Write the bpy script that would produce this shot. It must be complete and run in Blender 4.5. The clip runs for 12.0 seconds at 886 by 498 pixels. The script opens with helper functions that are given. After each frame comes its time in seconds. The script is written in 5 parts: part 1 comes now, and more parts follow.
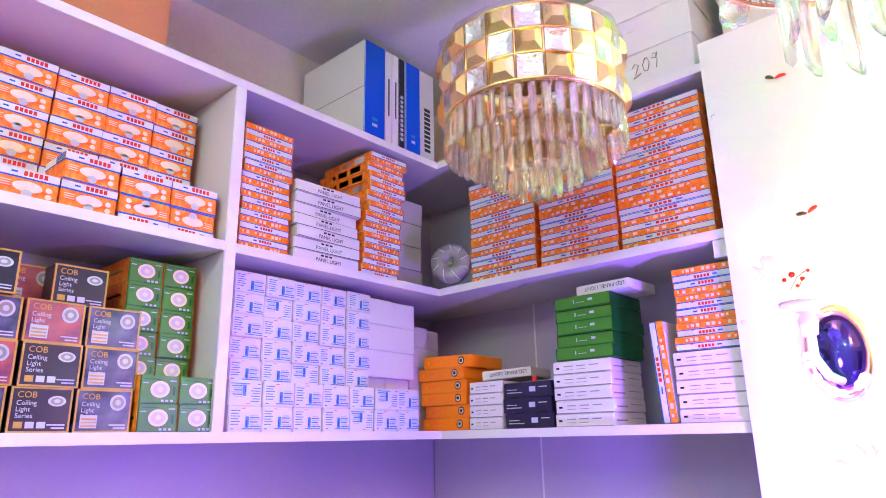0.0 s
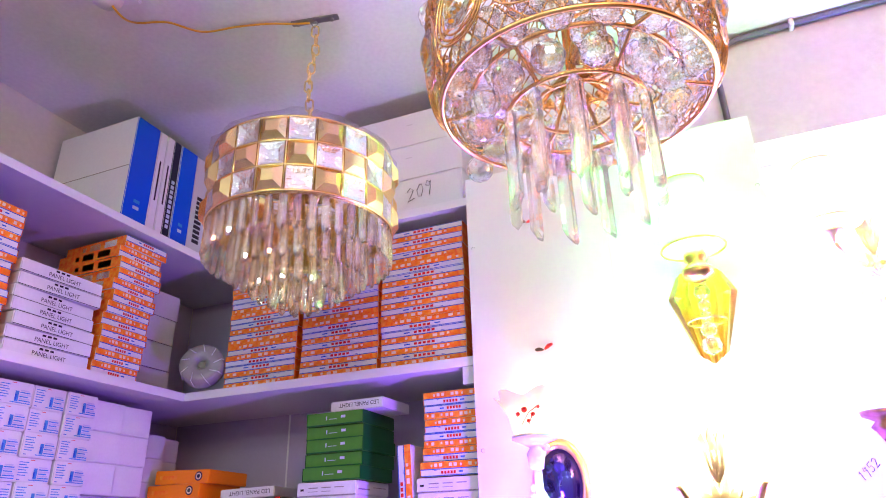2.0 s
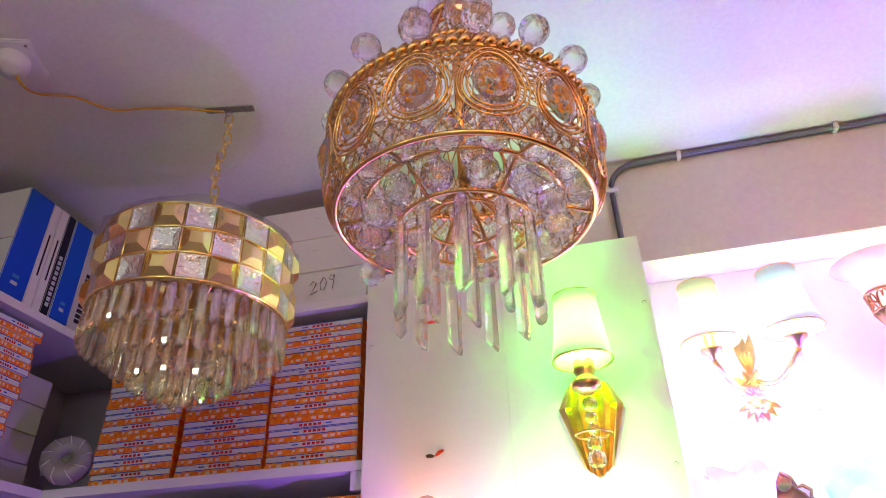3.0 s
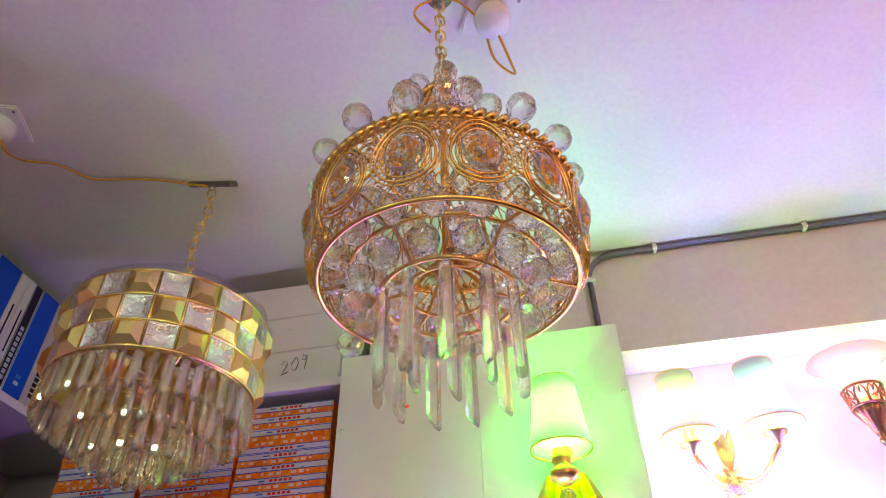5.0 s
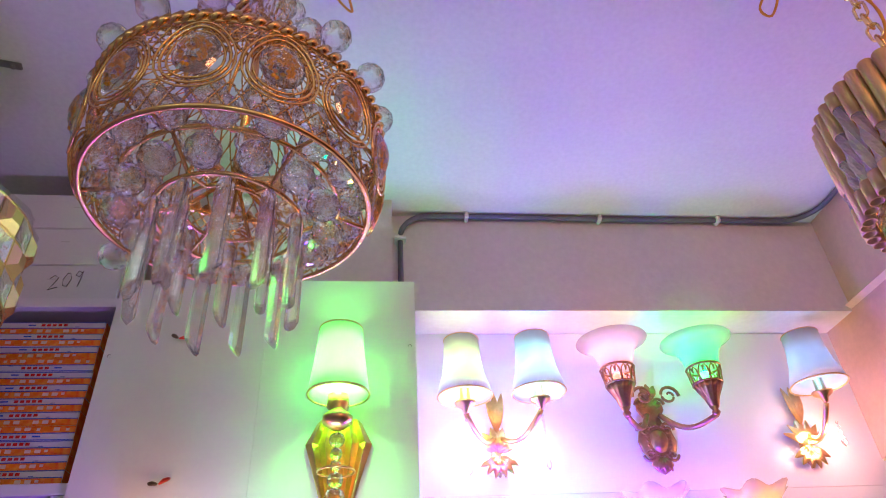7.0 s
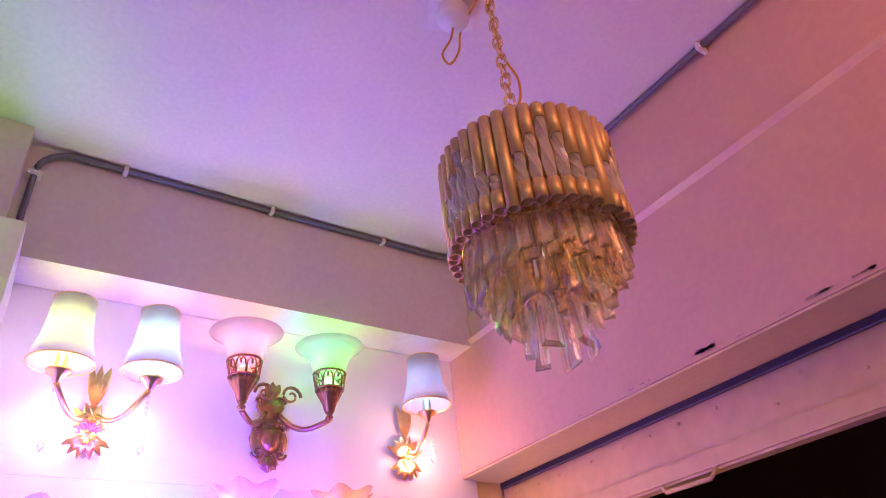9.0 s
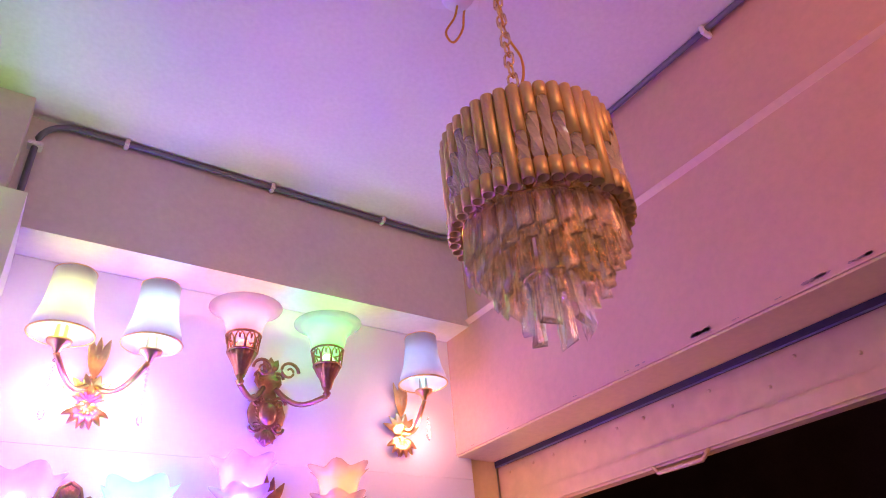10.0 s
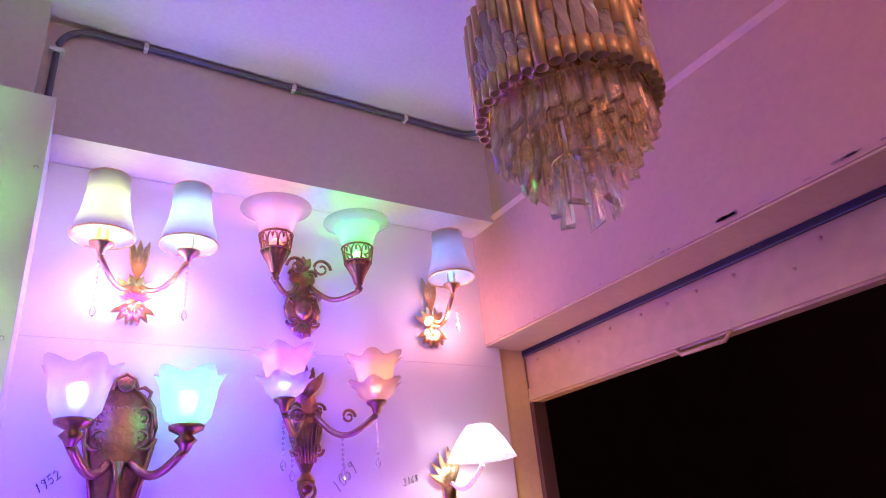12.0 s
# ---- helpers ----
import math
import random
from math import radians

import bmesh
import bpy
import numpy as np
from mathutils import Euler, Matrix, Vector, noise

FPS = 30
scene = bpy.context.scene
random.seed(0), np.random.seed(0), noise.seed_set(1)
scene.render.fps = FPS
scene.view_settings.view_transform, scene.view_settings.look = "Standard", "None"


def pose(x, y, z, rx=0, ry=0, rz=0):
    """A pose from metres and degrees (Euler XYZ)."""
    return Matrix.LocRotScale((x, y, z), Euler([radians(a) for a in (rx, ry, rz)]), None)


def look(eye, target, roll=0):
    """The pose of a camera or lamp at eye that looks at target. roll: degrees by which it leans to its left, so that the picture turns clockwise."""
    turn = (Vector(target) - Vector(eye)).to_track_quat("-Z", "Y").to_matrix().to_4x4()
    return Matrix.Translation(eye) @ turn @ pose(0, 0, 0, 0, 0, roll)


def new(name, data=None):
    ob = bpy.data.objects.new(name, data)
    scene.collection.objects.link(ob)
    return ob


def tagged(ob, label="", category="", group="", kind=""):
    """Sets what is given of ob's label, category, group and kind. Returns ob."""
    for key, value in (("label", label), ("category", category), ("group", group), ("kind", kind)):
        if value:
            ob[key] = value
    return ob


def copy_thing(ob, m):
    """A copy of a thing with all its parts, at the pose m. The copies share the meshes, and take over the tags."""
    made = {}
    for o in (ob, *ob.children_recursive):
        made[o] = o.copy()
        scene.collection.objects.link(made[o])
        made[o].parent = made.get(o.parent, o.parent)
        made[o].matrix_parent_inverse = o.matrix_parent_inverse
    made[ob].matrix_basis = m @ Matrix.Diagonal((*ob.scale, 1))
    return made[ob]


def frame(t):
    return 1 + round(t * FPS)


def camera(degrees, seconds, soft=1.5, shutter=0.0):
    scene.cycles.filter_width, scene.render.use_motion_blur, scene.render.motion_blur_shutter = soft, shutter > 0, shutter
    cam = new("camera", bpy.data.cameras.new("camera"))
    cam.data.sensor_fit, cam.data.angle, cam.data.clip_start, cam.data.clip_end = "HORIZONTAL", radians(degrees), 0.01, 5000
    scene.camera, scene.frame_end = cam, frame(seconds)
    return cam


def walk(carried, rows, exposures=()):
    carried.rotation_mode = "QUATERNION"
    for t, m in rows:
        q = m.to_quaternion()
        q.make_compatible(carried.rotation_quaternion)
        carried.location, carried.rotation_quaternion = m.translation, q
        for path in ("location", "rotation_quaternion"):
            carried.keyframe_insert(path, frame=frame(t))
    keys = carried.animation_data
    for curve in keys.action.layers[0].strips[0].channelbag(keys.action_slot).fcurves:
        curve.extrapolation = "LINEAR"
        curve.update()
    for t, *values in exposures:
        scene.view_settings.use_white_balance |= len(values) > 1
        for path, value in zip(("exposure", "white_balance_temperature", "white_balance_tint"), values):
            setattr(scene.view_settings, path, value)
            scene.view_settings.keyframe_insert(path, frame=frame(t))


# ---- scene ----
cam = camera(67.7, 12.0, soft=1.0)
PATH = [
    (0, (1.171, -1.307, 1.599), (-0.1, 0.134, 2.154), -1.1),
    (0.5, (1.17, -1.303, 1.606), (-0.108, 0.127, 2.173), -1.1),
    (1, (1.17, -1.3, 1.616), (-0.099, 0.129, 2.204), -0.7),
    (1.5, (1.198, -1.266, 1.624), (0.151, 0.294, 2.31), -0.8),
    (2, (1.218, -1.264, 1.645), (0.524, 0.43, 2.451), -1.6),
    (2.5, (1.243, -1.259, 1.647), (0.722, 0.457, 2.532), -2.0),
    (3, (1.254, -1.262, 1.66), (0.842, 0.395, 2.702), -1.8),
    (3.5, (1.244, -1.264, 1.662), (0.912, 0.298, 2.867), -1.2),
    (3.7, (1.239, -1.263, 1.663), (0.922, 0.196, 2.994), -0.2),
    (5.3, (1.238, -1.235, 1.639), (0.957, 0.3, 2.89), -2.0),
    (5.5, (1.238, -1.232, 1.639), (0.972, 0.319, 2.873), -2.1),
    (6, (1.242, -1.224, 1.635), (1.04, 0.363, 2.836), -1.4),
    (6.5, (1.257, -1.219, 1.634), (1.167, 0.391, 2.817), -2.3),
    (7, (1.285, -1.213, 1.628), (1.485, 0.404, 2.788), -3.5),
    (7.5, (1.334, -1.211, 1.623), (1.852, 0.306, 2.818), -2.5),
    (7.7, (1.351, -1.215, 1.623), (1.983, 0.225, 2.859), -1.6),
    (9.3, (1.422, -1.228, 1.604), (2.433, 0.11, 2.693), -6.6),
    (9.5, (1.423, -1.23, 1.602), (2.434, 0.112, 2.687), -6.2),
    (10, (1.415, -1.224, 1.598), (2.42, 0.138, 2.664), -5.3),
    (10.5, (1.413, -1.228, 1.595), (2.398, 0.154, 2.653), -5.6),
    (11, (1.414, -1.229, 1.587), (2.417, 0.165, 2.612), -5.6),
    (11.5, (1.41, -1.228, 1.583), (2.402, 0.203, 2.567), -5.5),
    (12, (1.402, -1.22, 1.568), (2.407, 0.301, 2.39), -5.6),
]
EXPOSURE = [(0.0, 2.2, 5850, -36), (1.0, 2.3, 5850, -36), (1.6, 2.32, 5800, -28), (2.5, 0.95, 6400, -12), (3.5, 0.72, 7800, -36), (5.5, 0.8, 8000, -46), (6.5, 0.47, 6900, -30), (7.5, -0.10, 5700, -5), (9.5, -0.05, 7100, 19), (10.5, 0.02, 6700, 19), (11.5, 0.08, 6600, 18), (12.0, -0.4, 5800, 31)]
walk(cam, [(t, look(eye, target, roll)) for t, eye, target, roll in PATH], EXPOSURE)

# ---- world and large lights ----
world = bpy.data.worlds.new("night")
world.use_nodes = True
scene.world = world
world.node_tree.nodes["Background"].inputs[0].default_value = (0.020, 0.010, 0.007, 1)
world.node_tree.nodes["Background"].inputs[1].default_value = 0.9


def lamp(name, place, watts, color, size=0.03):
    data = bpy.data.lights.new(name, "POINT")
    data.energy, data.color, data.shadow_soft_size = watts, color, size
    ob = new(name, data)
    ob.location = place
    return ob


def panel_lamp(name, eye, target, watts, color, sx, sy):
    data = bpy.data.lights.new(name, "AREA")
    data.shape, data.size, data.size_y = "RECTANGLE", sx, sy
    data.energy, data.color = watts, color
    ob = new(name, data)
    ob.matrix_world = look(eye, target)
    return ob


# unseen fill lights added behind the walk, for the shop's other lighting
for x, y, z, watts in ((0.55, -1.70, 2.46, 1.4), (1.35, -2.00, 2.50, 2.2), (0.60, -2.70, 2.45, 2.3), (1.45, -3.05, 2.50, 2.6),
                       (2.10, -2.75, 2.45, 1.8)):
    lamp("unseen_fill_light", (x, y, z), watts, (0.96, 1.0, 0.98), 0.06)
# unseen red area light, added and aimed to redden the east wall
panel_lamp("unseen_fill_light", (1.95, -1.95, 2.45), (2.60, -0.9, 2.30), 6.5, (1.0, 0.30, 0.16), 0.35, 0.35)

VIOLET, WHITE, ORANGE = (0.34, 0.05, 1.0), (1.0, 0.95, 0.92), (1.0, 0.34, 0.10)
for place, watts, color, size in (
        # double lamp with cloth shades: two shade bulbs, and the glaring lights beside its plate
        ((1.4858, 0.165, 2.275), 0.85, (0.74, 1.0, 0.30), 0.025), ((1.6528, 0.165, 2.28), 0.85, (0.34, 0.74, 1.0), 0.025),
        ((1.5222, 0.248, 2.135), 0.75, (1.0, 0.48, 0.78), 0.015), ((1.6155, 0.248, 2.135), 0.75, (1.0, 0.48, 0.78), 0.015),
        ((1.5693, 0.19, 2.1), 0.55, (1.0, 0.04, 0.95), 0.02),
        # red and green bells
        ((1.8482, 0.16, 2.325), 0.6, (1.0, 0.26, 0.34), 0.02), ((2.0564, 0.16, 2.32), 0.85, (0.05, 1.0, 0.07), 0.02),
        # single lamp with cloth shade
        ((2.3363, 0.17, 2.28), 0.45, (0.14, 0.36, 1.0), 0.025), ((2.3274, 0.246, 2.14), 0.85, (1.0, 0.56, 0.50), 0.015), ((2.352, 0.2, 2.12), 0.9, (1.0, 0.36, 0.30), 0.02),
        # tulip glasses
        ((1.479, 0.15, 1.91), 3.4, (0.10, 0.02, 1.0), 0.025), ((1.6705, 0.15, 1.905), 1.0, (0.04, 1.0, 0.16), 0.025),
        # flower glasses
        ((1.8688, 0.15, 1.97), 6.0, (0.10, 0.01, 1.0), 0.02), ((2.0819, 0.15, 1.968), 0.7, ORANGE, 0.02),
        ((2.3667, 0.17, 1.775), 0.9, WHITE, 0.02),
        # lamps on the panel
        ((1.220, -0.100, 2.165), 4.0, (0.21, 1.0, 0.10), 0.025),
        ((1.217, -0.115, 1.850), 0.25, WHITE, 0.02), ((0.905, -0.100, 1.845), 0.4, (1.0, 0.36, 0.30), 0.02),
        ((0.900, -0.130, 1.690), 1.2, VIOLET, 0.02), ((1.130, -0.100, 1.770), 0.7, WHITE, 0.02), ((1.258, -0.100, 1.770), 0.7, WHITE, 0.02),
        ((0.930, -0.160, 1.440), 5.0, (0.26, 0.08, 1.0), 0.03),
        # unseen lights added low on the board, to tint board, soffit and east wall
        ((1.5173, 0.11, 1.51), 5.0, (0.16, 0.03, 1.0), 0.03), ((1.9199, 0.11, 1.51), 7.0, (0.20, 0.02, 1.0), 0.03), ((2.3127, 0.11, 1.46), 5.0, (1.0, 0.42, 0.10), 0.03)):
    lamp("wall_lamp_or_fill", place, watts, color, size)

# ---- materials ----


def lin(r, g, b):
    return tuple(((c / 255 + 0.055) / 1.055) ** 2.4 if c > 10 else c / 255 / 12.92 for c in (r, g, b))


def mat(name, rgb, rough=0.5, metal=0.0, var=0.10, grain=60.0, bump=0.05, coat=0.0, alt=None):
    """A surface with broad stains, fine grain and a little relief."""
    m = bpy.data.materials.new(name)
    m.use_nodes = True
    nt = m.node_tree
    bs = nt.nodes["Principled BSDF"]
    co = nt.nodes.new("ShaderNodeTexCoord")
    n1, n2 = nt.nodes.new("ShaderNodeTexNoise"), nt.nodes.new("ShaderNodeTexNoise")
    n1.inputs["Scale"].default_value, n1.inputs["Detail"].default_value = 3.0, 4
    n2.inputs["Scale"].default_value, n2.inputs["Detail"].default_value = grain, 3
    add = nt.nodes.new("ShaderNodeMath")
    add.operation = "ADD"
    mix = nt.nodes.new("ShaderNodeMix")
    mix.data_type = "RGBA"
    c = Vector(rgb)
    mix.inputs[6].default_value = (*(c * (1 - var)), 1)
    mix.inputs[7].default_value = (*[min(1, v * (1 + var)) for v in c], 1)
    half = nt.nodes.new("ShaderNodeMath")
    half.operation, half.inputs[1].default_value = "MULTIPLY", 0.5
    if alt:
        mix.inputs[6].default_value, mix.inputs[7].default_value = (*rgb, 1), (*alt, 1)
    wide = nt.nodes.new("ShaderNodeMapRange")
    wide.inputs[1].default_value, wide.inputs[2].default_value = (0.40, 0.60) if alt else (0.25, 0.75)
    for n in (n1, n2):
        nt.links.new(co.outputs["Object"], n.inputs["Vector"])
    nt.links.new(n1.outputs["Fac"], add.inputs[0])
    nt.links.new(n2.outputs["Fac"], add.inputs[1])
    nt.links.new(add.outputs[0], half.inputs[0])
    nt.links.new(half.outputs[0], wide.inputs[0])
    nt.links.new(wide.outputs[0], mix.inputs[0])
    nt.links.new(mix.outputs[2], bs.inputs["Base Color"])
    bs.inputs["Roughness"].default_value, bs.inputs["Metallic"].default_value = rough, metal
    bs.inputs["Coat Weight"].default_value = coat
    if bump:
        b = nt.nodes.new("ShaderNodeBump")
        b.inputs["Strength"].default_value, b.inputs["Distance"].default_value = bump, 0.004
        nt.links.new(n2.outputs["Fac"], b.inputs["Height"])
        nt.links.new(b.outputs[0], bs.inputs["Normal"])
    return m


M_ceiling = mat("ceiling_paint", (0.74, 0.73, 0.71), 0.85, grain=90, bump=0.10)
M_wall = mat("wall_paint", (0.66, 0.63, 0.60), 0.8, grain=70, bump=0.15)
M_wallc = mat("wall_paint_warm", (0.64, 0.41, 0.28), 0.7, grain=70, bump=0.12)
M_board = mat("laminate_white", (0.80, 0.79, 0.80), 0.35, var=0.03, grain=120, bump=0.02)
M_back = mat("lilac_laminate", (0.50, 0.45, 0.58), 0.45, var=0.05, grain=120, bump=0.02)
M_shelf = mat("shelf_laminate", (0.70, 0.68, 0.72), 0.40, var=0.04, grain=120, bump=0.02)
M_edge = mat("shelf_edge_band", (0.82, 0.81, 0.83), 0.35, var=0.03, bump=0.01)
M_floor = mat("floor_tile", (0.42, 0.40, 0.38), 0.3, grain=20)
M_beige = mat("lintel_paint", (0.76, 0.60, 0.30), 0.6, grain=60, bump=0.2)
M_metal = mat("painted_lintel_metal", (0.66, 0.48, 0.24), 0.45, var=0.16, grain=30, bump=0.2)
M_brown = mat("brown_angle_iron", (0.10, 0.055, 0.035), 0.6, var=0.3)
M_rubber = mat("dark_seal", (0.03, 0.03, 0.045), 0.6)
M_conduit = mat("grey_conduit", (0.14, 0.14, 0.19), 0.5, var=0.15)
M_clip = mat("white_plastic", (0.75, 0.75, 0.76), 0.4, var=0.04)
M_night = mat("dark_facade", (0.16, 0.10, 0.08), 0.9, var=0.3)
M_card = mat("brown_cardboard", lin(190, 130, 85), 0.8, grain=120, bump=0.1)
M_white = mat("white_card", (0.78, 0.78, 0.80), 0.55, var=0.05, grain=150, bump=0.03)
M_offw = mat("grey_white_card", (0.60, 0.60, 0.60), 0.6, var=0.06, grain=150, bump=0.03)
M_orange = mat("print_orange", lin(250, 104, 10), 0.40, grain=90, bump=0.0, alt=lin(255, 178, 60))
M_amber = mat("print_amber", lin(255, 140, 0), 0.40, var=0.10, grain=150, bump=0.02)
M_red = mat("print_red", lin(215, 40, 30), 0.4, var=0.05, bump=0.0)
M_blue = mat("print_blue", lin(30, 95, 200), 0.4, var=0.08, bump=0.0)
M_ltblue = mat("print_light_blue", lin(72, 145, 212), 0.4, var=0.15, grain=200, bump=0.0)
M_pale = mat("print_pale", lin(245, 225, 200), 0.4, var=0.1, bump=0.0)
M_silver = mat("print_silver", lin(200, 205, 225), 0.35, var=0.06, bump=0.0)
M_navy = mat("print_navy", lin(28, 26, 52), 0.3, var=0.2, bump=0.0)
M_gold = mat("print_gold", lin(200, 160, 70), 0.35, var=0.15, bump=0.0)
M_green = mat("print_green", lin(78, 142, 36), 0.4, var=0.14, bump=0.0)
M_dkgreen = mat("print_dark_green", lin(25, 95, 35), 0.4, var=0.1, bump=0.0)
M_cobgrey = mat("print_dusk", lin(38, 42, 80), 0.25, grain=22, bump=0.0, alt=lin(120, 125, 165))
M_cobrose = mat("print_rose", lin(110, 60, 105), 0.25, grain=18, bump=0.0, alt=lin(225, 120, 90))
M_black = mat("ink", (0.012, 0.012, 0.014), 0.5, var=0.1, bump=0.0)
M_brightblue = mat("gloss_blue", lin(15, 80, 215), 0.3, var=0.06, bump=0.0)
M_tape = mat("grey_wrap", (0.30, 0.28, 0.26), 0.3, var=0.2, bump=0.2)

# ---- building helpers ----


def block(bm, x0, x1, y0, y1, z0, z1, mi=0, bevel=0.0):
    vs = [bm.verts.new((x, y, z)) for z in (z0, z1) for y in (y0, y1) for x in (x0, x1)]
    fs = [bm.faces.new([vs[i] for i in f]) for f in
          ((0, 2, 3, 1), (4, 5, 7, 6), (0, 1, 5, 4), (2, 6, 7, 3), (0, 4, 6, 2), (1, 3, 7, 5))]
    for f in fs:
        f.material_index = mi
    if bevel:
        es = list({e for f in fs for e in f.edges})
        bmesh.ops.bevel(bm, geom=es, offset=bevel, segments=2, affect="EDGES", material=-1)
    return fs


def spin(bm, profile, segs=32, mi=0, m=Matrix(), smooth=True, closed=False):
    """A turned shape: profile of (radius, height)."""
    rings = []
    for r, z in profile:
        rings.append([bm.verts.new(m @ Vector((r * math.cos(2 * math.pi * i / segs), r * math.sin(2 * math.pi * i / segs), z))) for i in range(segs)])
    if closed:
        rings.append(rings[0])
    for a, b in zip(rings, rings[1:]):
        for i in range(segs):
            f = bm.faces.new((a[i], a[(i + 1) % segs], b[(i + 1) % segs], b[i]))
            f.material_index, f.smooth = mi, smooth


def tube(bm, pts, r, segs=8, mi=0, ends=True, taper=1.0):
    """A pipe along a line of points."""
    pts = [Vector(p) for p in pts]
    rings = []
    up = Vector((0, 0, 1))
    for i, p in enumerate(pts):
        d = (pts[min(i + 1, len(pts) - 1)] - pts[max(i - 1, 0)]).normalized()
        a = d.cross(up)
        if a.length < 0.05:
            a = d.cross(Vector((1, 0, 0)))
        a.normalize()
        b = d.cross(a)
        k = r * (1 + (taper - 1) * i / max(1, len(pts) - 1))
        rings.append([bm.verts.new(p + k * (a * math.cos(2 * math.pi * j / segs) + b * math.sin(2 * math.pi * j / segs))) for j in range(segs)])
    for a, b in zip(rings, rings[1:]):
        for j in range(segs):
            f = bm.faces.new((a[j], b[j], b[(j + 1) % segs], a[(j + 1) % segs]))
            f.material_index, f.smooth = mi, True
    if ends:
        for ring, flip in ((rings[0], False), (rings[-1], True)):
            f = bm.faces.new(ring if not flip else ring[::-1])
            f.material_index = mi


def ring(bm, r, z, t, segs=40, mi=0, m=Matrix()):
    """A thin hoop of wire."""
    spin(bm, [(r + t * math.cos(a), z + t * math.sin(a)) for a in [k * math.pi / 3 for k in range(6)]], segs, mi, m, closed=True)


def mesh_of(name, bm, mats):
    bmesh.ops.recalc_face_normals(bm, faces=bm.faces)
    me = bpy.data.meshes.new(name)
    bm.to_mesh(me)
    bm.free()
    for m in mats if isinstance(mats, (list, tuple)) else [mats]:
        me.materials.append(m)
    return me


def part(name, bm, mats, parent=None, label=""):
    ob = new(name, bm if isinstance(bm, bpy.types.Mesh) else mesh_of(name, bm, mats))
    ob.parent = parent
    if label:
        tagged(ob, label)
    return ob


def lettering(text, size, material, spacing=1.0):
    """Flat letters as a mesh in the x-z plane, facing -y, left edge at 0."""
    cu = bpy.data.curves.new("letters", "FONT")
    cu.body, cu.size, cu.space_line = text, size, spacing
    ob = bpy.data.objects.new("letters", cu)
    scene.collection.objects.link(ob)
    bpy.context.view_layer.update()
    me = bpy.data.meshes.new_from_object(ob.evaluated_get(bpy.context.evaluated_depsgraph_get()))
    bpy.data.objects.remove(ob)
    me.transform(Matrix.Rotation(radians(90), 4, "X"))
    me.materials.clear()
    me.materials.append(material)
    return me


PEN = {"0": "0.5,1 0.1,0.6 0.2,0.1 0.6,0 0.9,0.5 0.7,0.95 0.4,0.95", "1": "0.3,0.8 0.55,1 0.45,0", "2": "0,0.8 0.4,1 0.8,0.75 0.4,0.3 0,0 0.9,0.08",
       "3": "0,0.9 0.5,1 0.7,0.75 0.3,0.5 0.75,0.3 0.5,0 0,0.1", "5": "0.8,1 0.2,0.95 0.1,0.55 0.6,0.6 0.75,0.25 0.4,0 0,0.1", "6": "0.7,1 0.2,0.6 0.1,0.15 0.5,0 0.75,0.3 0.4,0.5 0.15,0.3",
       "8": "0.6,0.9 0.2,0.95 0.2,0.65 0.7,0.35 0.5,0 0.1,0.15 0.6,0.7 0.65,0.9", "9": "0.7,0.8 0.3,1 0.1,0.7 0.5,0.55 0.75,0.9 0.65,0.4 0.45,-0.15"}


def scrawl(text, size, pen=0.0008):
    """Handwritten figures as thin pen strokes in the x-z plane."""
    bm = bmesh.new()
    for n, ch in enumerate(text):
        pts = [tuple(float(v) for v in p.split(",")) for p in PEN[ch].split()]
        tube(bm, [((n * 0.72 + 0.62 * x + 0.18 * z) * size, 0.0, z * size) for x, z in pts], pen, 5)
    return bm


def structure(name, boxes, material, label, bevel=0.0):
    bm = bmesh.new()
    for b in boxes:
        block(bm, *b, bevel=bevel)
    return tagged(part(name, bm, material), label, kind="structure")


# ---- the room ----
CEIL, XC, XP0, XP1 = 2.723, 2.508, 0.766, 1.366
structure("floor", [(-0.5, 2.9, -3.8, 0.5, -0.10, 0.0)], M_floor, "grey tiled shop floor")
structure("ceiling", [(-0.5, 2.9, -3.8, 0.5, CEIL, CEIL + 0.12)], M_ceiling, "white painted plaster ceiling of the shop")
structure("wall_west", [(-0.5, -0.30, -3.8, 0.5, 0, CEIL)], M_wall, "lilac-white shop wall behind the shelves")
structure("wall_north", [(-0.30, 2.70, 0.30, 0.5, 0, CEIL)], M_wall, "painted shop wall behind shelves and lamps")
structure("wall_south", [(-0.30, 2.9, -3.8, -3.6, 0, CEIL)], M_wall, "plain painted shop wall")
structure("wall_east", [(XC, 2.655, -3.6, 0.30, 2.090, CEIL), (XC, 2.655, -3.6, -2.4, 0, 2.090)], M_wallc, "pinkish painted wall above the shop opening")
structure("column", [(0.79, 1.322, 0.10, 0.30, 2.30, CEIL)], M_wall, "plastered column stub above the display panel")
structure("beam", [(1.322, XC, 0.166, 0.30, 2.434, CEIL)], M_wall, "plastered beam above the lamp display board")
structure("baseboard", [(-0.30, -0.285, -3.6, 0.30, 0, 0.1)], M_board, "white skirting along the shop wall")
# worn lower edge of the wall: small broken patches of plaster
rng = random.Random(5)
bm = bmesh.new()
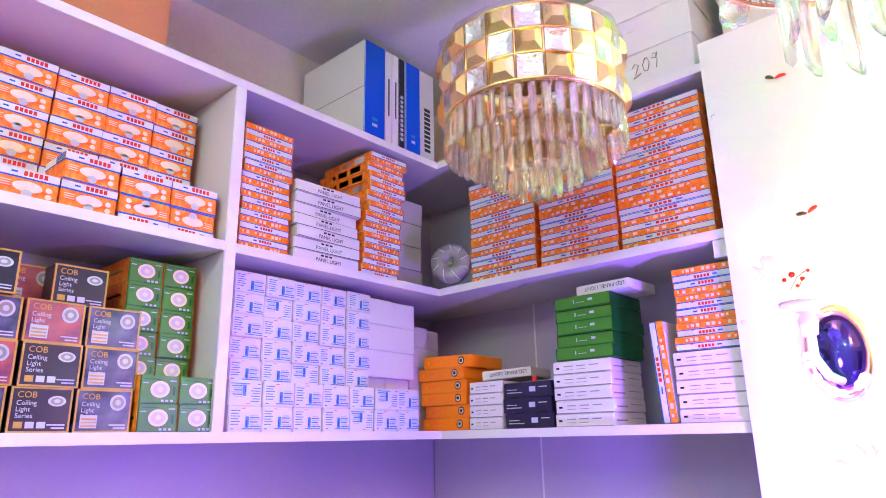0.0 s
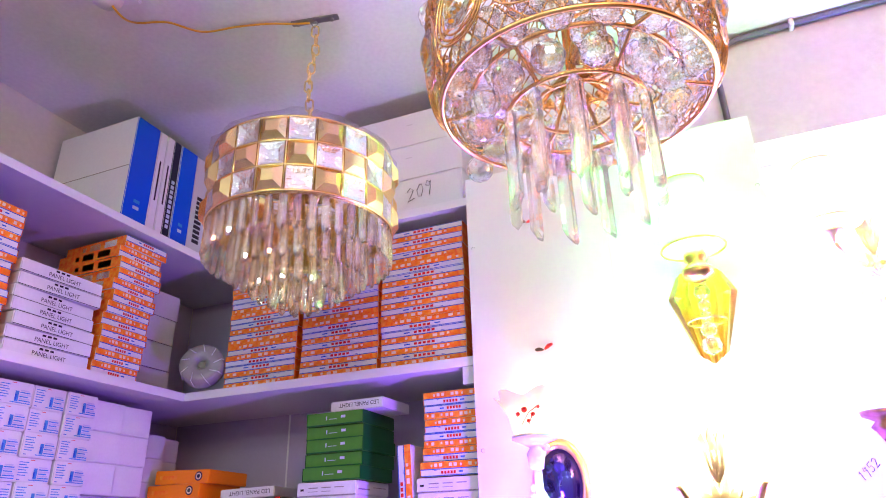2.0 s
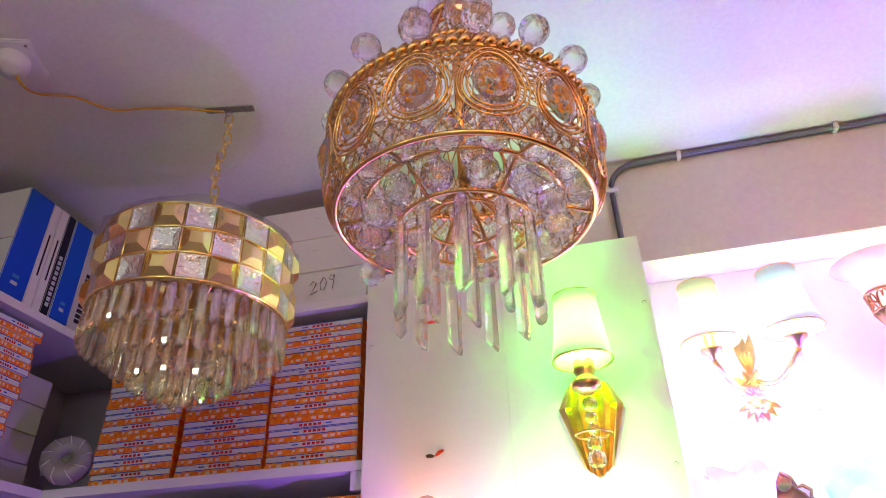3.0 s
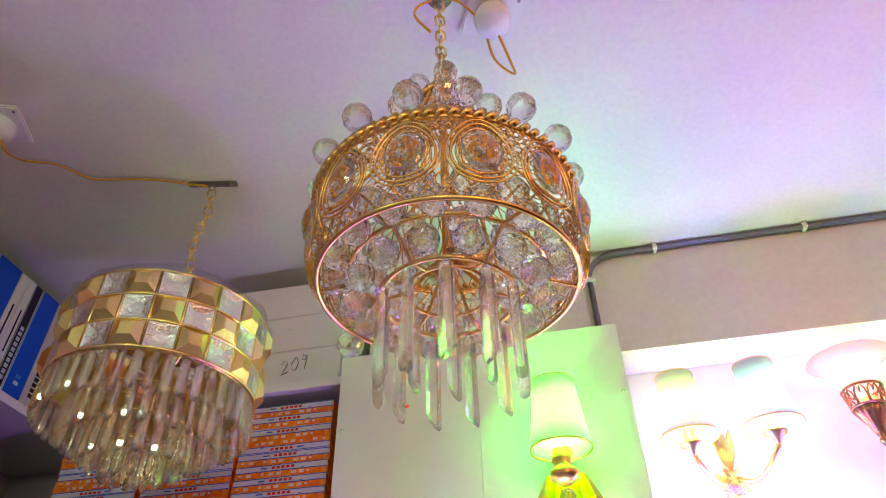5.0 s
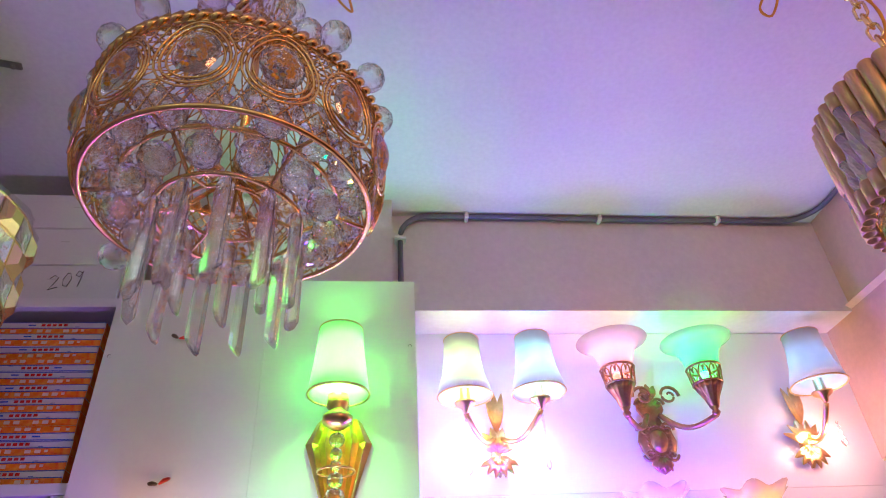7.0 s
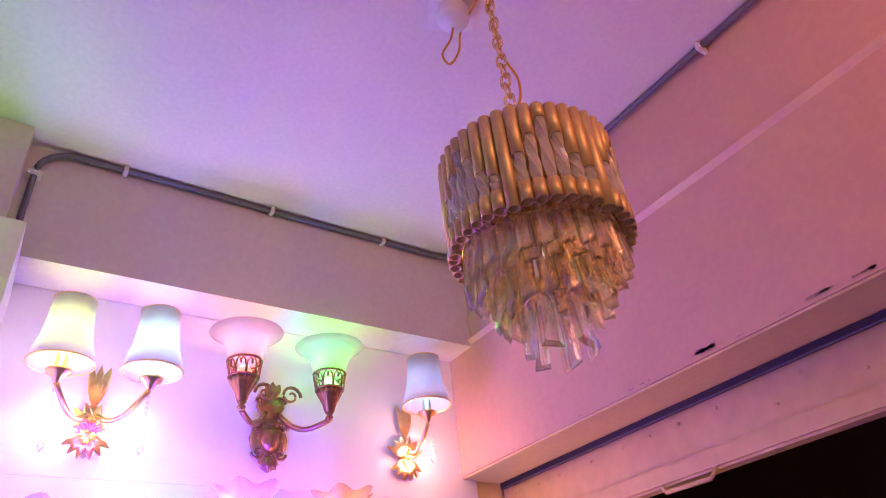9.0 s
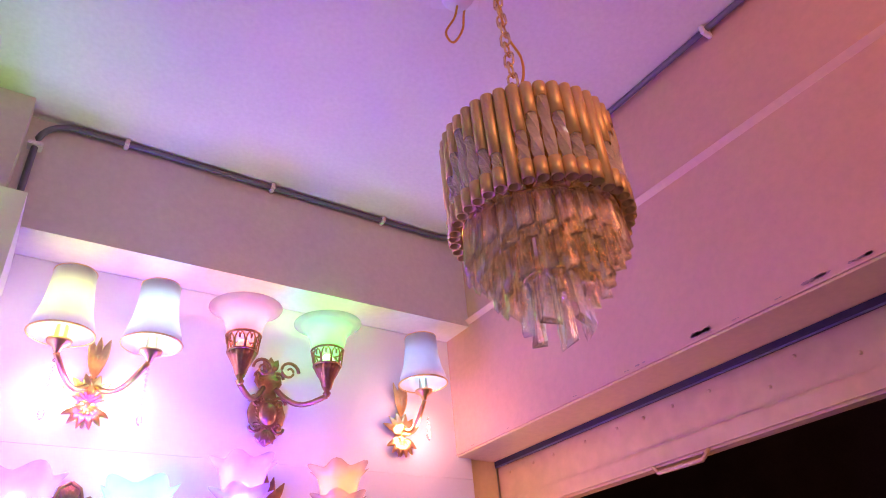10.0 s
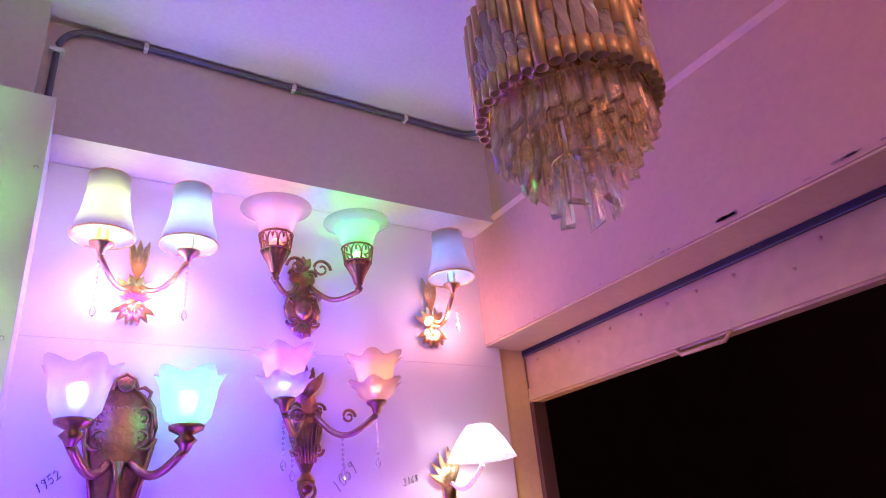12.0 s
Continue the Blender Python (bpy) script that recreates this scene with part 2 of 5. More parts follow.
for y, s in ((-0.550, 0.030), (-0.398, 0.012), (-0.790, 0.022), (-0.865, 0.016), (-0.357, 0.007), (-0.716, 0.007), (-0.197, 0.006), (0.048, 0.006), (0.2, 0.007), (-0.63, 0.006), (-0.97, 0.010)):
    for k in range(6):
        a = rng.uniform(-1, 1) * s
        w = s * rng.uniform(0.25, 0.6)
        v = [bm.verts.new((XC - 0.002, y + a + w * math.cos(q * 1.05) * rng.uniform(0.6, 1.2), 2.095 + 0.25 * s + 0.4 * w * math.sin(q * 1.05) * rng.uniform(0.6, 1.2))) for q in range(6)]
        bm.faces.new(v)
tagged(part("plaster_chips", bm, mat("bare_plaster", (0.36, 0.25, 0.21), 0.9, var=0.5, grain=200)), "small broken patches where plaster has chipped off", kind="structure")
structure("trim_lintel", [(XC + 0.004, 2.650, -2.4, 0.296, 2.085, 2.0898)], M_beige, "cream painted underside of the wall over the opening")
# bright streak along the wall, put into a pale bevelled strip
bm = bmesh.new()
for a, b in zip(*[iter([(XC, 2.440), (XC - 0.012, 2.452), (XC - 0.012, 2.452), (XC, 2.456)])] * 2):
    bm.faces.new([bm.verts.new(p) for p in ((a[0], -3.5, a[1]), (a[0], 0.17, a[1]), (b[0], 0.17, b[1]), (b[0], -3.5, b[1]))])
tagged(part("trim_light_streak", bm, mat("streak_tint", (0.78, 0.56, 0.38), 0.5, grain=70, bump=0.1)), "thin pale raised strip imitating a streak of light along the wall", kind="structure")
# bluish reflection over the lintel, put in as a thin grey strip
structure("trim_reflection", [(2.6455, 2.6475, -2.4, 0.29, 2.0665, 2.0700)], M_conduit, "thin grey strip in place of a bluish reflection above the metal lintel")

# display board with its seam, behind the beam
structure("display_board", [(XP1, 2.557, 0.283, 0.298, 2.0282, 2.432), (XP1, 2.557, 0.283, 0.298, 0.0, 2.0275)], M_board, "white laminate board that carries the lit wall lamps")
for n, b in enumerate(((XP0, 1.066, -0.015, 0.0, 0.0, 2.40), (1.0664, XP1, -0.015, 0.0, 0.0, 2.40), (XP1 - 0.016, XP1, 0.0, 0.283, 0, 2.40), (XP0, XP0 + 0.016, 0.0, 0.30, 0, 2.40))):
    structure("display_panel" if n < 2 else "panel_return", [b], M_board, "tall white laminate panel beside the shelves")
bm = bmesh.new()
for x, z in ((1.354, 2.245), (0.778, 2.226), (0.778, 1.80), (1.352, 1.93), (0.778, 1.45)):
    spin(bm, [(0.0, -0.002), (0.003, -0.002), (0.004, 0.0)], 10, 0, pose(x, -0.016, z, 90))
tagged(part("trim_screws", bm, mat("screw", (0.15, 0.14, 0.13), 0.4, 0.8)), "small dark screws that hold the panel", kind="structure")

# opening: jamb, angle iron, painted metal lintel with loops, and the night outside
structure("door_jamb", [(2.559, 2.648, 0.290, 0.2995, 0, 2.084)], M_beige, "cream painted jamb of the shop opening")
structure("door_seal", [(2.645, 2.657, -2.4, 0.29, 2.0705, 2.084)], M_rubber, "dark gap above the metal lintel")
bm = bmesh.new()
block(bm, 2.659, 2.685, -2.4, 0.298, 1.977, 2.069)
block(bm, 2.650, 2.695, -2.4, 0.298, 1.930, 1.976, bevel=0.006)
for k in range(26):
    spin(bm, [(0.0, -0.003), (0.004, -0.003), (0.004, 0.0)], 8, 0, pose(2.659, 0.25 - k * 0.1 + rng.uniform(-0.02, 0.02), rng.choice((2.046, 2.008)), 0, 90, 0))
tagged(part("door_lintel", bm, M_metal), "worn painted metal lintel with small rivets", kind="structure")
structure("door_frame", [(2.650, 2.695, 0.275, 0.2995, 0, 1.929)], M_brown, "dark brown steel edge of the opening")
bm = bmesh.new()
tube(bm, [(2.655, -0.25, 1.935), (2.650, -0.265, 1.918), (2.650, -0.382, 1.916), (2.655, -0.400, 1.935)], 0.005)
tagged(part("shutter_handle", bm, M_metal), "small wire handle under the metal lintel", "handle")
structure("ground", [(2.9, 14, -12, 8, -0.25, -0.15)], M_night, "dark street outside the shop")
structure("backdrop_wall", [(7.0, 7.3, -12, 8, -0.15, 5.0)], M_night, "dark building across the street at night")

# grey conduit and its clips
bm = bmesh.new()
pts = [(1.345, 0.152, 2.36), (1.345, 0.152, 2.64)]
pts += [(1.345 + 0.07 * (1 - math.cos(a)), 0.152, 2.645 + 0.07 * math.sin(a)) for a in [k * math.pi / 16 for k in range(1, 9)]]
pts += [(1.6, 0.153, 2.718), (1.9, 0.154, 2.716), (2.2, 0.153, 2.717), (2.398, 0.152, 2.716)]
pts += [(2.398 + 0.092 * math.sin(a), 0.060 + 0.092 * math.cos(a), 2.716) for a in [k * math.pi / 12 for k in range(1, 7)]]
pts += [(2.490, -0.5, 2.718), (2.491, -1.2, 2.716), (2.490, -3.5, 2.717)]
tube(bm, [(x, y, z - 0.0022) for x, y, z in pts], 0.0072, 10)
conduit = tagged(part("conduit", bm, M_conduit), "grey plastic cable conduit along the ceiling edge", "conduit")
def saddle(x0, x1, y0, y1, z0, z1):
    bm = bmesh.new()
    block(bm, x0, x1, y0, y1, z0, z1, bevel=0.002)
    part("clip", bm, M_clip, conduit, "white saddle clip")


for x in (1.521, 1.884, 2.220):
    saddle(x - 0.005, x + 0.005, 0.139, 0.166, 2.703, 2.7225)
for y in (-0.05, -0.42, -0.79, -1.16, -1.53):
    saddle(2.476, XC, y - 0.005, y + 0.005, 2.700, 2.7225)
saddle(1.330, 1.360, 0.138, 0.170, 2.630, 2.640)

# ---- shelving ----
ZL, ZM, ZT, SH = 1.620, 1.992, 2.364, 0.018
YD = -0.630


def shelf(name, boards, edges, label):
    bm = bmesh.new()
    for b in boards:
        block(bm, *b)
    ob = tagged(part(name, bm, M_shelf), label, "shelf", "wall shelving", "structure")
    bm = bmesh.new()
    for b in edges:
        block(bm, *b, bevel=0.0015)
    part("edge_band", bm, M_edge, ob, "white edge band")


for nm, z in (("shelf_low", ZL), ("shelf_middle", ZM), ("shelf_top", ZT)):
    shelf(nm, [(-0.30, -0.002, -2.6, 0.30, z - SH, z), (-0.002, XP0, 0.002, 0.30, z - SH, z)],
          [(-0.002, 0.0, -2.6, 0.002, z - SH - 0.001, z + 0.001), (0.0, XP0, 0.0, 0.002, z - SH - 0.001, z + 0.001)],
          "white laminate corner shelf board")
shelf("divider", [(-0.30, -0.002, YD - 0.012, YD + 0.012, ZL, ZM - SH - 0.001), (-0.30, -0.002, YD - 0.012, YD + 0.012, ZM, ZT - SH - 0.001)],
      [(-0.002, 0.001, YD - 0.013, YD + 0.013, ZL + 0.001, ZT - SH - 0.001)], "white upright divider between shelf bays")
shelf("divider", [(-0.30, -0.002, -1.78, -1.756, ZL, ZM - SH - 0.001), (-0.30, -0.002, -1.78, -1.756, ZM, ZT - SH - 0.001)],
      [(-0.002, 0.001, -1.781, -1.755, ZL + 0.001, ZT - SH - 0.001)], "white upright divider between shelf bays")
structure("trim_cleat", [(0.735, XP0 - 0.001, 0.004, 0.022, ZM - 0.055, ZM - SH - 0.001)], M_edge, "small white cleat under the shelf end")
structure("shelf_back", [(-0.298, -0.295, -2.6, 0.292, 0, ZT - SH - 0.001), (-0.294, XP0 - 0.001, 0.294, 0.297, 0, ZT - SH - 0.001)], M_back, "lilac laminate boards behind the shelves")
structure("wall_seam", [(0.105, 0.110, 0.2925, 0.2935, 0, ZM - SH)], M_edge, "pale joint between wall boards")

# ---- goods on the shelves ----
GOODS = random.Random(11)


def box_mesh(name, w, h, d, mats, art=(), side=None, bevel=0.0018):
    """A carton: front at y = 0 facing -y, base at z = 0, middle at x = 0. art: (x0, x1, z0, z1, material) as shares of the front."""
    bm = bmesh.new()
    block(bm, -w / 2, w / 2, 0, d, 0, h, 0, bevel)
    if side == "plain":
        bm.normal_update()
        for f in bm.faces:
            if abs(f.normal.x) > 0.9:
                f.material_index = 1
        side = None
    for n, (x0, x1, z0, z1, mi) in enumerate(art):
        y = -0.0005 - 0.00012 * n
        xs, zs = [(x - 0.5) * w for x in (x0, x1)], [z * h for z in (z0, z1)]
        f = bm.faces.new([bm.verts.new((x, y, z)) for x, z in ((xs[0], zs[0]), (xs[1], zs[0]), (xs[1], zs[1]), (xs[0], zs[1]))])
        f.material_index = mi
    if side is not None:
        for s in (-1, 1):
            for x0, x1, z0, z1, mi in side:
                f = bm.faces.new([bm.verts.new((s * (w / 2 + 0.0006), y * d, z * h)) for y, z in ((x0, z0), (x1, z0), (x1, z1), (x0, z1))])
                f.material_index = mi
    me = bpy.data.meshes.new(name)
    bm.normal_update()
    bm.to_mesh(me)
    bm.free()
    for m in mats:
        me.materials.append(m)
    return me


def disc(me_name, r, y, cx, cz, mats, squash=1.0, lip=0.35):
    """A printed round lamp: a pale disc with a darker middle."""
    bm = bmesh.new()
    for k, (rr, mi) in enumerate(((r, 0), (r * 0.72, 1), (r * lip, 0))):
        vs = [bm.verts.new((cx + rr * math.cos(a), y - 0.0003 * k, cz + squash * rr * math.sin(a))) for a in [i * math.pi / 9 for i in range(18)]]
        bm.faces.new(vs).material_index = mi
    return bm


def face_a(y, z, x=0.0, turn=0.0, roll=0.0):
    """Pose of a carton whose front looks into the room from the long shelf."""
    return pose(x, y, z, 0, roll, 90 + turn)


def face_b(x, z, y=0.0, turn=0.0, roll=0.0):
    return pose(x, y, z, 0, roll, turn)


def put(kind, proto, m, label, category, group):
    """One carton: a mesh, or a proto thing with parts."""
    if isinstance(proto, bpy.types.Mesh):
        ob = new(kind, proto)
        ob.matrix_basis = m
        return tagged(ob, label, category, group)
    ob = copy_thing(proto, m)
    return tagged(ob, label, category, group)


def jig(a=0.003, t=1.0):
    return GOODS.uniform(-a, a), GOODS.uniform(-t, t)


# slim cartons of panel lights: white band with red bars, blue stripe, orange band with pale spots
SLIM = [M_white, M_red, M_blue, M_orange, M_pale, M_pale, M_amber]


def slim_art(flip=False, dense=11):
    """White band with a red word mark and a grey-blue shade, blue stripes, orange band with pale pictures."""
    art = [(0.0, 1.0, 0.0, 0.48, 3), (0.0, 1.0, 0.48, 0.55, 2), (0.0, 1.0, 0.95, 1.0, 2)]
    art += [(0.40 + 0.052 * k, 0.436 + 0.052 * k, 0.66, 0.86, 1) for k in range(5)] + [(0.28, 0.35, 0.70, 0.80, 2), (0.72, 0.76, 0.58, 0.62, 2)]
    for k in range(dense):
        x = 0.05 + k * 0.90 / dense
        wide, low = (0.052, 0.12) if k % 3 else (0.030, 0.18)
        art.append((x, x + wide, low, 0.36, (4, 5, 6, 5)[k % 4]))
    if flip:
        art = [(1 - b, 1 - a, 1 - d, 1 - c, m) for a, b, c, d, m in art]
    return art


SIDE_ORANGE = [(0, 1, 0, 1, 3), (0.15, 0.35, 0.2, 0.8, 0), (0.42, 0.60, 0.2, 0.8, 5), (0.66, 0.72, 0.3, 0.7, 5)]


def slim_pair(name, w, h, d):
    return [box_mesh(name, w, h, d, SLIM, slim_art(f), SIDE_ORANGE) for f in (False, True)]


def stack(kind, meshes, n, h, pose_of, flips, label, category, group, jit=0.003, turn=0.8):
    for k in range(n):
        dx, dt = jig(jit, turn)
        put(kind, meshes[1 if k in flips else 0], pose_of(dx, k * h, GOODS.uniform(0, jit * 1.3), dt), label, category, group)


slim_s = slim_pair("panel_light_box", 0.123, 0.0280, 0.125)
slim_m = slim_pair("panel_light_box", 0.125, 0.0276, 0.20)
slim_l = slim_pair("panel_light_box", 0.204, 0.0264, 0.21)
slim_r = slim_pair("panel_light_box", 0.128, 0.0275, 0.13)
L_SLIM = "slim orange, white and blue panel light carton in a stack"
stack("panel_light_box", slim_s, 10, 0.0287, lambda dx, z, dy, t: face_a(-0.5415 + dx, ZM + 0.001 + z, -0.014 - dy, t), (7, 8, 9), L_SLIM, "carton", "stack of small panel light cartons")
stack("panel_light_box", slim_m, 12, 0.0281, lambda dx, z, dy, t: face_a(-0.204 + dx + z * 0.09, ZM + 0.001 + z, -0.012 - dy, t), (0, 1, 2, 3, 4, 5, 6, 7, 8, 9, 10), L_SLIM, "carton", "stack of medium panel light cartons", 0.005, 2)
for x, n, fl in ((0.208, 10, (2, 3, 6, 8)), (0.427, 10, (7, 4)), (0.640, 12, (3, 8))):
    stack("panel_light_box", slim_l, n, 0.0270, lambda dx, z, dy, t, x=x: face_b(x + dx * 0.5, ZM + 0.001 + z, 0.012 + dy, t * 0.5), fl, L_SLIM, "carton", "stacks of large panel light cartons")
stack("panel_light_box", slim_r, 6, 0.0282, lambda dx, z, dy, t: face_b(0.698 + dx * 2, ZL + 0.142 + z, 0.016 + dy, t), (0, 1, 3, 5), L_SLIM, "carton", "small stack of panel light cartons", 0.004)
put("panel_light_box", box_mesh("panel_light_box", 0.205, 0.030, 0.15, SLIM, slim_art()), pose(0.614, 0.014, ZL + 0.106, 0, -93.0, 0) , "slim orange and white panel light carton leaning upright", "carton", "")

# plain white slim cartons
# the black foot line paints in the shaded gap between stacked cartons
white_slim = box_mesh("panel_light_carton", 0.190, 0.0265, 0.20, [M_white, M_black, M_offw], [(0.0, 1.0, 0.0, 0.05, 1)])
proto = new("panel_light_carton", white_slim)
me = lettering("PANEL LIGHT", 0.0125, M_black)
p = part("print", me, None, proto, "black printed words")
p.location = (-0.035, -0.0008, 0.006)
for k in range(3):
    bm = bmesh.new()
    block(bm, -0.02 + k * 0.012, -0.012 + k * 0.012, -0.0008, -0.0004, 0.0185, 0.0225)
    part("print_bar", bm, M_black, proto)
for k in range(7):
    dx, dt = jig(0.006, 2.5)
    m = face_a(-0.373 + dx, ZM + 0.001 + k * 0.0275, -0.012 + GOODS.uniform(-0.008, 0.004), dt)
    ob = proto if k == 0 else copy_thing(proto, m)
    ob.matrix_basis = m
    tagged(ob, "flat white panel light carton with small black print", "carton", "stack of white panel light cartons")

big_white = box_mesh("white_carton", 0.150, 0.068, 0.12, [M_offw, M_black], [(0.0, 1.0, 0.0, 0.012, 1)])
for k in range(4):
    put("white_carton", big_white, face_a(-0.040 + jig()[0], ZM + 0.001 + k * 0.0685, -0.095, jig()[1]), "plain grey-white carton at the back of the shelf", "carton", "white cartons in the shelf corner")

# roll of wrapped tape in the corner
bm = bmesh.new()
spin(bm, [(0.010, 0.010), (0.020, 0.0), (0.046, 0), (0.051, 0.008), (0.052, 0.04), (0.046, 0.047), (0.020, 0.047), (0.010, 0.036)], 28, closed=True)
spin(bm, [(0.0005, 0.012), (0.011, 0.012), (0.011, 0.034), (0.0005, 0.034)], 16)
roll = tagged(part("tape_roll", bm, M_tape), "grey roll wrapped in clear plastic, on its edge", "roll")
roll.matrix_basis = pose(0.045, 0.010, ZM + 0.0535, 78, 0, 28)
bm = bmesh.new()
for k in range(9):
    a = k * 0.7
    tube(bm, [(0.03 * math.cos(a), 0.03 * math.sin(a), 0.047), (0.050 * math.cos(a + 0.2), 0.050 * math.sin(a + 0.2), 0.048), (0.055 * math.cos(a + 0.3), 0.055 * math.sin(a + 0.3), 0.02)], 0.0012, 5)
part("wrap_crease", bm, mat("clear_wrap", (0.7, 0.7, 0.7), 0.15, var=0.1), roll, "creased clear wrap")

# small white boxes with blue print
SM = [M_white, M_blue, M_ltblue, M_red, M_silver]


def small_art(flip):
    """Pale blue lines of print, a picture in stripes and a darker tag beside it."""
    art = [(0.07, 0.34 - 0.05 * (k % 2), 0.80 - k * 0.105, 0.835 - k * 0.105, 2) for k in range(6)]
    art += [(0.07, 0.16, 0.10, 0.13, 1), (0.40, 0.95, 0.10, 0.14, 2), (0.50, 0.60, 0.16, 0.60, 2), (0.50, 0.55, 0.22, 0.46, 1), (0.36, 0.48, 0.90, 0.925, 3)]
    art += [(0.62, 0.94 - 0.04 * (k % 3), 0.19 + k * 0.085, 0.235 + k * 0.085, (2, 4)[k % 2]) for k in range(6)]
    return [(1 - b, 1 - a, 1 - d, 1 - c, m) for a, b, c, d, m in art] if flip else art


sm_a = [box_mesh("bulb_box", 0.0755, 0.0462, 0.09, SM, small_art(f)) for f in (False, True)]
sm_b = [box_mesh("bulb_box", 0.0750, 0.0490, 0.075, SM, small_art(f)) for f in (False, True)]
for r in range(5):
    for c in range(5):
        dx, dt = jig(0.0015, 1.2)
        put("bulb_box", sm_a[1 if (r, c) in ((3, 1), (0, 2)) else 0], face_a(-0.5480 + c * 0.0770 + dx, ZL + 0.1005 + r * 0.0466, -0.052 + GOODS.uniform(-0.004, 0.004), dt), "small white bulb box with blue print", "box", "white and blue bulb boxes")
for r in range(2):
    for c in range(7):
        dx, dt = jig(0.0015, 1.5)
        put("bulb_box", sm_b[1 if (r, c) in ((1, 0), (1, 5), (0, 4)) else 0], face_a(-0.568 + c * 0.0765 + dx, ZL + 0.001 + r * 0.0495, -0.008 + GOODS.uniform(-0.003, 0.002), dt), "small white bulb box with blue print", "box", "white and blue bulb boxes")
# a hidden back row carries the upper rows
back = box_mesh("bulb_box", 0.0720, 0.0490, 0.09, SM, small_art(False))
for r in range(2):
    for c in range(5):
        put("bulb_box", back, face_a(-0.5480 + c * 0.0770, ZL + 0.001 + r * 0.0495, -0.09), "small white bulb box with blue print", "box", "white and blue bulb boxes")
plain = box_mesh("white_box", 0.0855, 0.0655, 0.085, [M_white])
plain_s = box_mesh("white_box", 0.075, 0.056, 0.08, [M_offw])
for r in range(5):
    for c in range(2):
        dx, dt = jig(0.001, 1)
        put("white_box", plain, face_a(-0.158 + c * 0.088 + dx, ZL + 0.001 + r * 0.066 - 0.0, -0.062 - c * 0.006 if r > 1 else -0.09, dt), "plain white bulb box without print", "box", "plain white bulb boxes")
for r in range(5):
    for c in range(2):
        put("white_box", plain_s, face_a(0.022 + c * 0.078, ZL + 0.001 + r * 0.0565, -0.100 - 0.03 * c, jig()[1]), "plain white bulb box without print", "box", "plain white bulb boxes")

# dark ceiling light boxes with gold edges
COBW, COBH = 0.090, 0.0705
cob_art = [(0.0, 1.0, 0.0, 0.04, 2), (0.0, 1.0, 0.96, 1.0, 2), (0.0, 0.035, 0.0, 1.0, 2), (0.965, 1.0, 0.0, 1.0, 2)]
bars = [(0.62, 0.92, 0.16, 0.19, 3), (0.70, 0.92, 0.09, 0.12, 3)]
stickers = [(0.10, 0.40, 0.10, 0.40, 3), (0.12, 0.38, 0.13, 0.17, 2), (0.12, 0.38, 0.21, 0.25, 2), (0.12, 0.38, 0.29, 0.33, 2)]
icons = [(0.10, 0.24, 0.10, 0.24, 2), (0.28, 0.42, 0.10, 0.24, 3), (0.46, 0.60, 0.10, 0.24, 3)]


def cob_proto(base, low):
    ob = new("ceiling_light_box", box_mesh("ceiling_light_box", COBW, COBH, 0.10, [base, M_navy, M_gold, M_silver], cob_art + bars + low))
    a = part("print", lettering("COB", 0.0135, M_gold), None, ob, "gold letters")
    a.location = (-0.036, -0.0012, COBH - 0.0165)
    b = part("print", lettering("Ceiling\nLight\nSeries", 0.0105, M_silver, 0.95), None, ob, "pale letters")
    b.location = (-0.036, -0.0012, COBH - 0.0280)
    part("printed_lamp", disc("printed_lamp", 0.0135, -0.0012, 0.022, COBH * 0.70, None, 0.62 if low is icons else 1.0), [M_silver, M_tape], ob, "picture of a round white downlight")
    return ob


cobs = [cob_proto(M_navy, icons), cob_proto(M_cobgrey, stickers), cob_proto(M_cobrose, stickers)]
cob_spots = []
for r in range(3):
    for c in range(8):
        cob_spots.append((-0.831 - c * 0.0955 + (0.004 if r else 0), ZL + 0.001 + r * 0.0710, -0.022 - 0.01 * (r == 2), (1, 0, 1, 0, 2, 1)[(c + 2 * r) % 6] if (r, c) not in ((0, 0), (0, 1), (1, 0), (1, 1), (2, 0), (2, 1)) else {(0, 0): 1, (0, 1): 0, (1, 0): 1, (1, 1): 0, (2, 0): 1, (2, 1): 2}[(r, c)]))
for c, kind in ((-0.880, 0), (-1.034, 0), (-1.134, 1), (-1.234, 2)):
    cob_spots.append((c, ZL + 0.001 + 3 * 0.0710, -0.055 if c > -1.0 else -0.02, kind))
cob_spots.append((-0.950, ZL + 0.001 + 3 * 0.0710, -0.10, 2))
for n, (y, z, x, k) in enumerate(cob_spots):
    first = not any(q[3] == k for q in cob_spots[:n])
    m = face_a(y + jig()[0] * 0.4, z, x + jig()[0], jig()[1] * 1.5)
    ob = cobs[k] if first else copy_thing(cobs[k], m)
    ob.matrix_basis = m
    tagged(ob, ("dark navy", "dusky blue", "rose and orange")[k] + " downlight box with gold edges", "box", "downlight boxes")

# green boxes with orange sides
GR = [M_green, M_orange, M_silver, M_dkgreen]
gr_art = [(0.08, 0.5, 0.84, 0.88, 3), (0.55, 0.62, 0.06, 0.14, 2), (0.67, 0.74, 0.06, 0.14, 2), (0.79, 0.86, 0.06, 0.14, 2), (0.06, 0.20, 0.70, 0.74, 2), (0.75, 0.92, 0.80, 0.84, 2), (0.06, 0.94, 0.0, 0.03, 3), (0.84, 0.90, 0.30, 0.60, 3)]


def green_proto(w, h, d):
    ob = new("downlight_box", box_mesh("downlight_box", w, h, d, GR, gr_art, [(0, 1, 0, 1, 1), (0.2, 0.8, 0.45, 0.55, 3)]))
    part("printed_lamp", disc("printed_lamp", h * 0.37, -0.0018, 0, h * 0.5, None, 0.82, 0.30), [M_pale, M_offw], ob, "picture of a round downlight")
    return ob


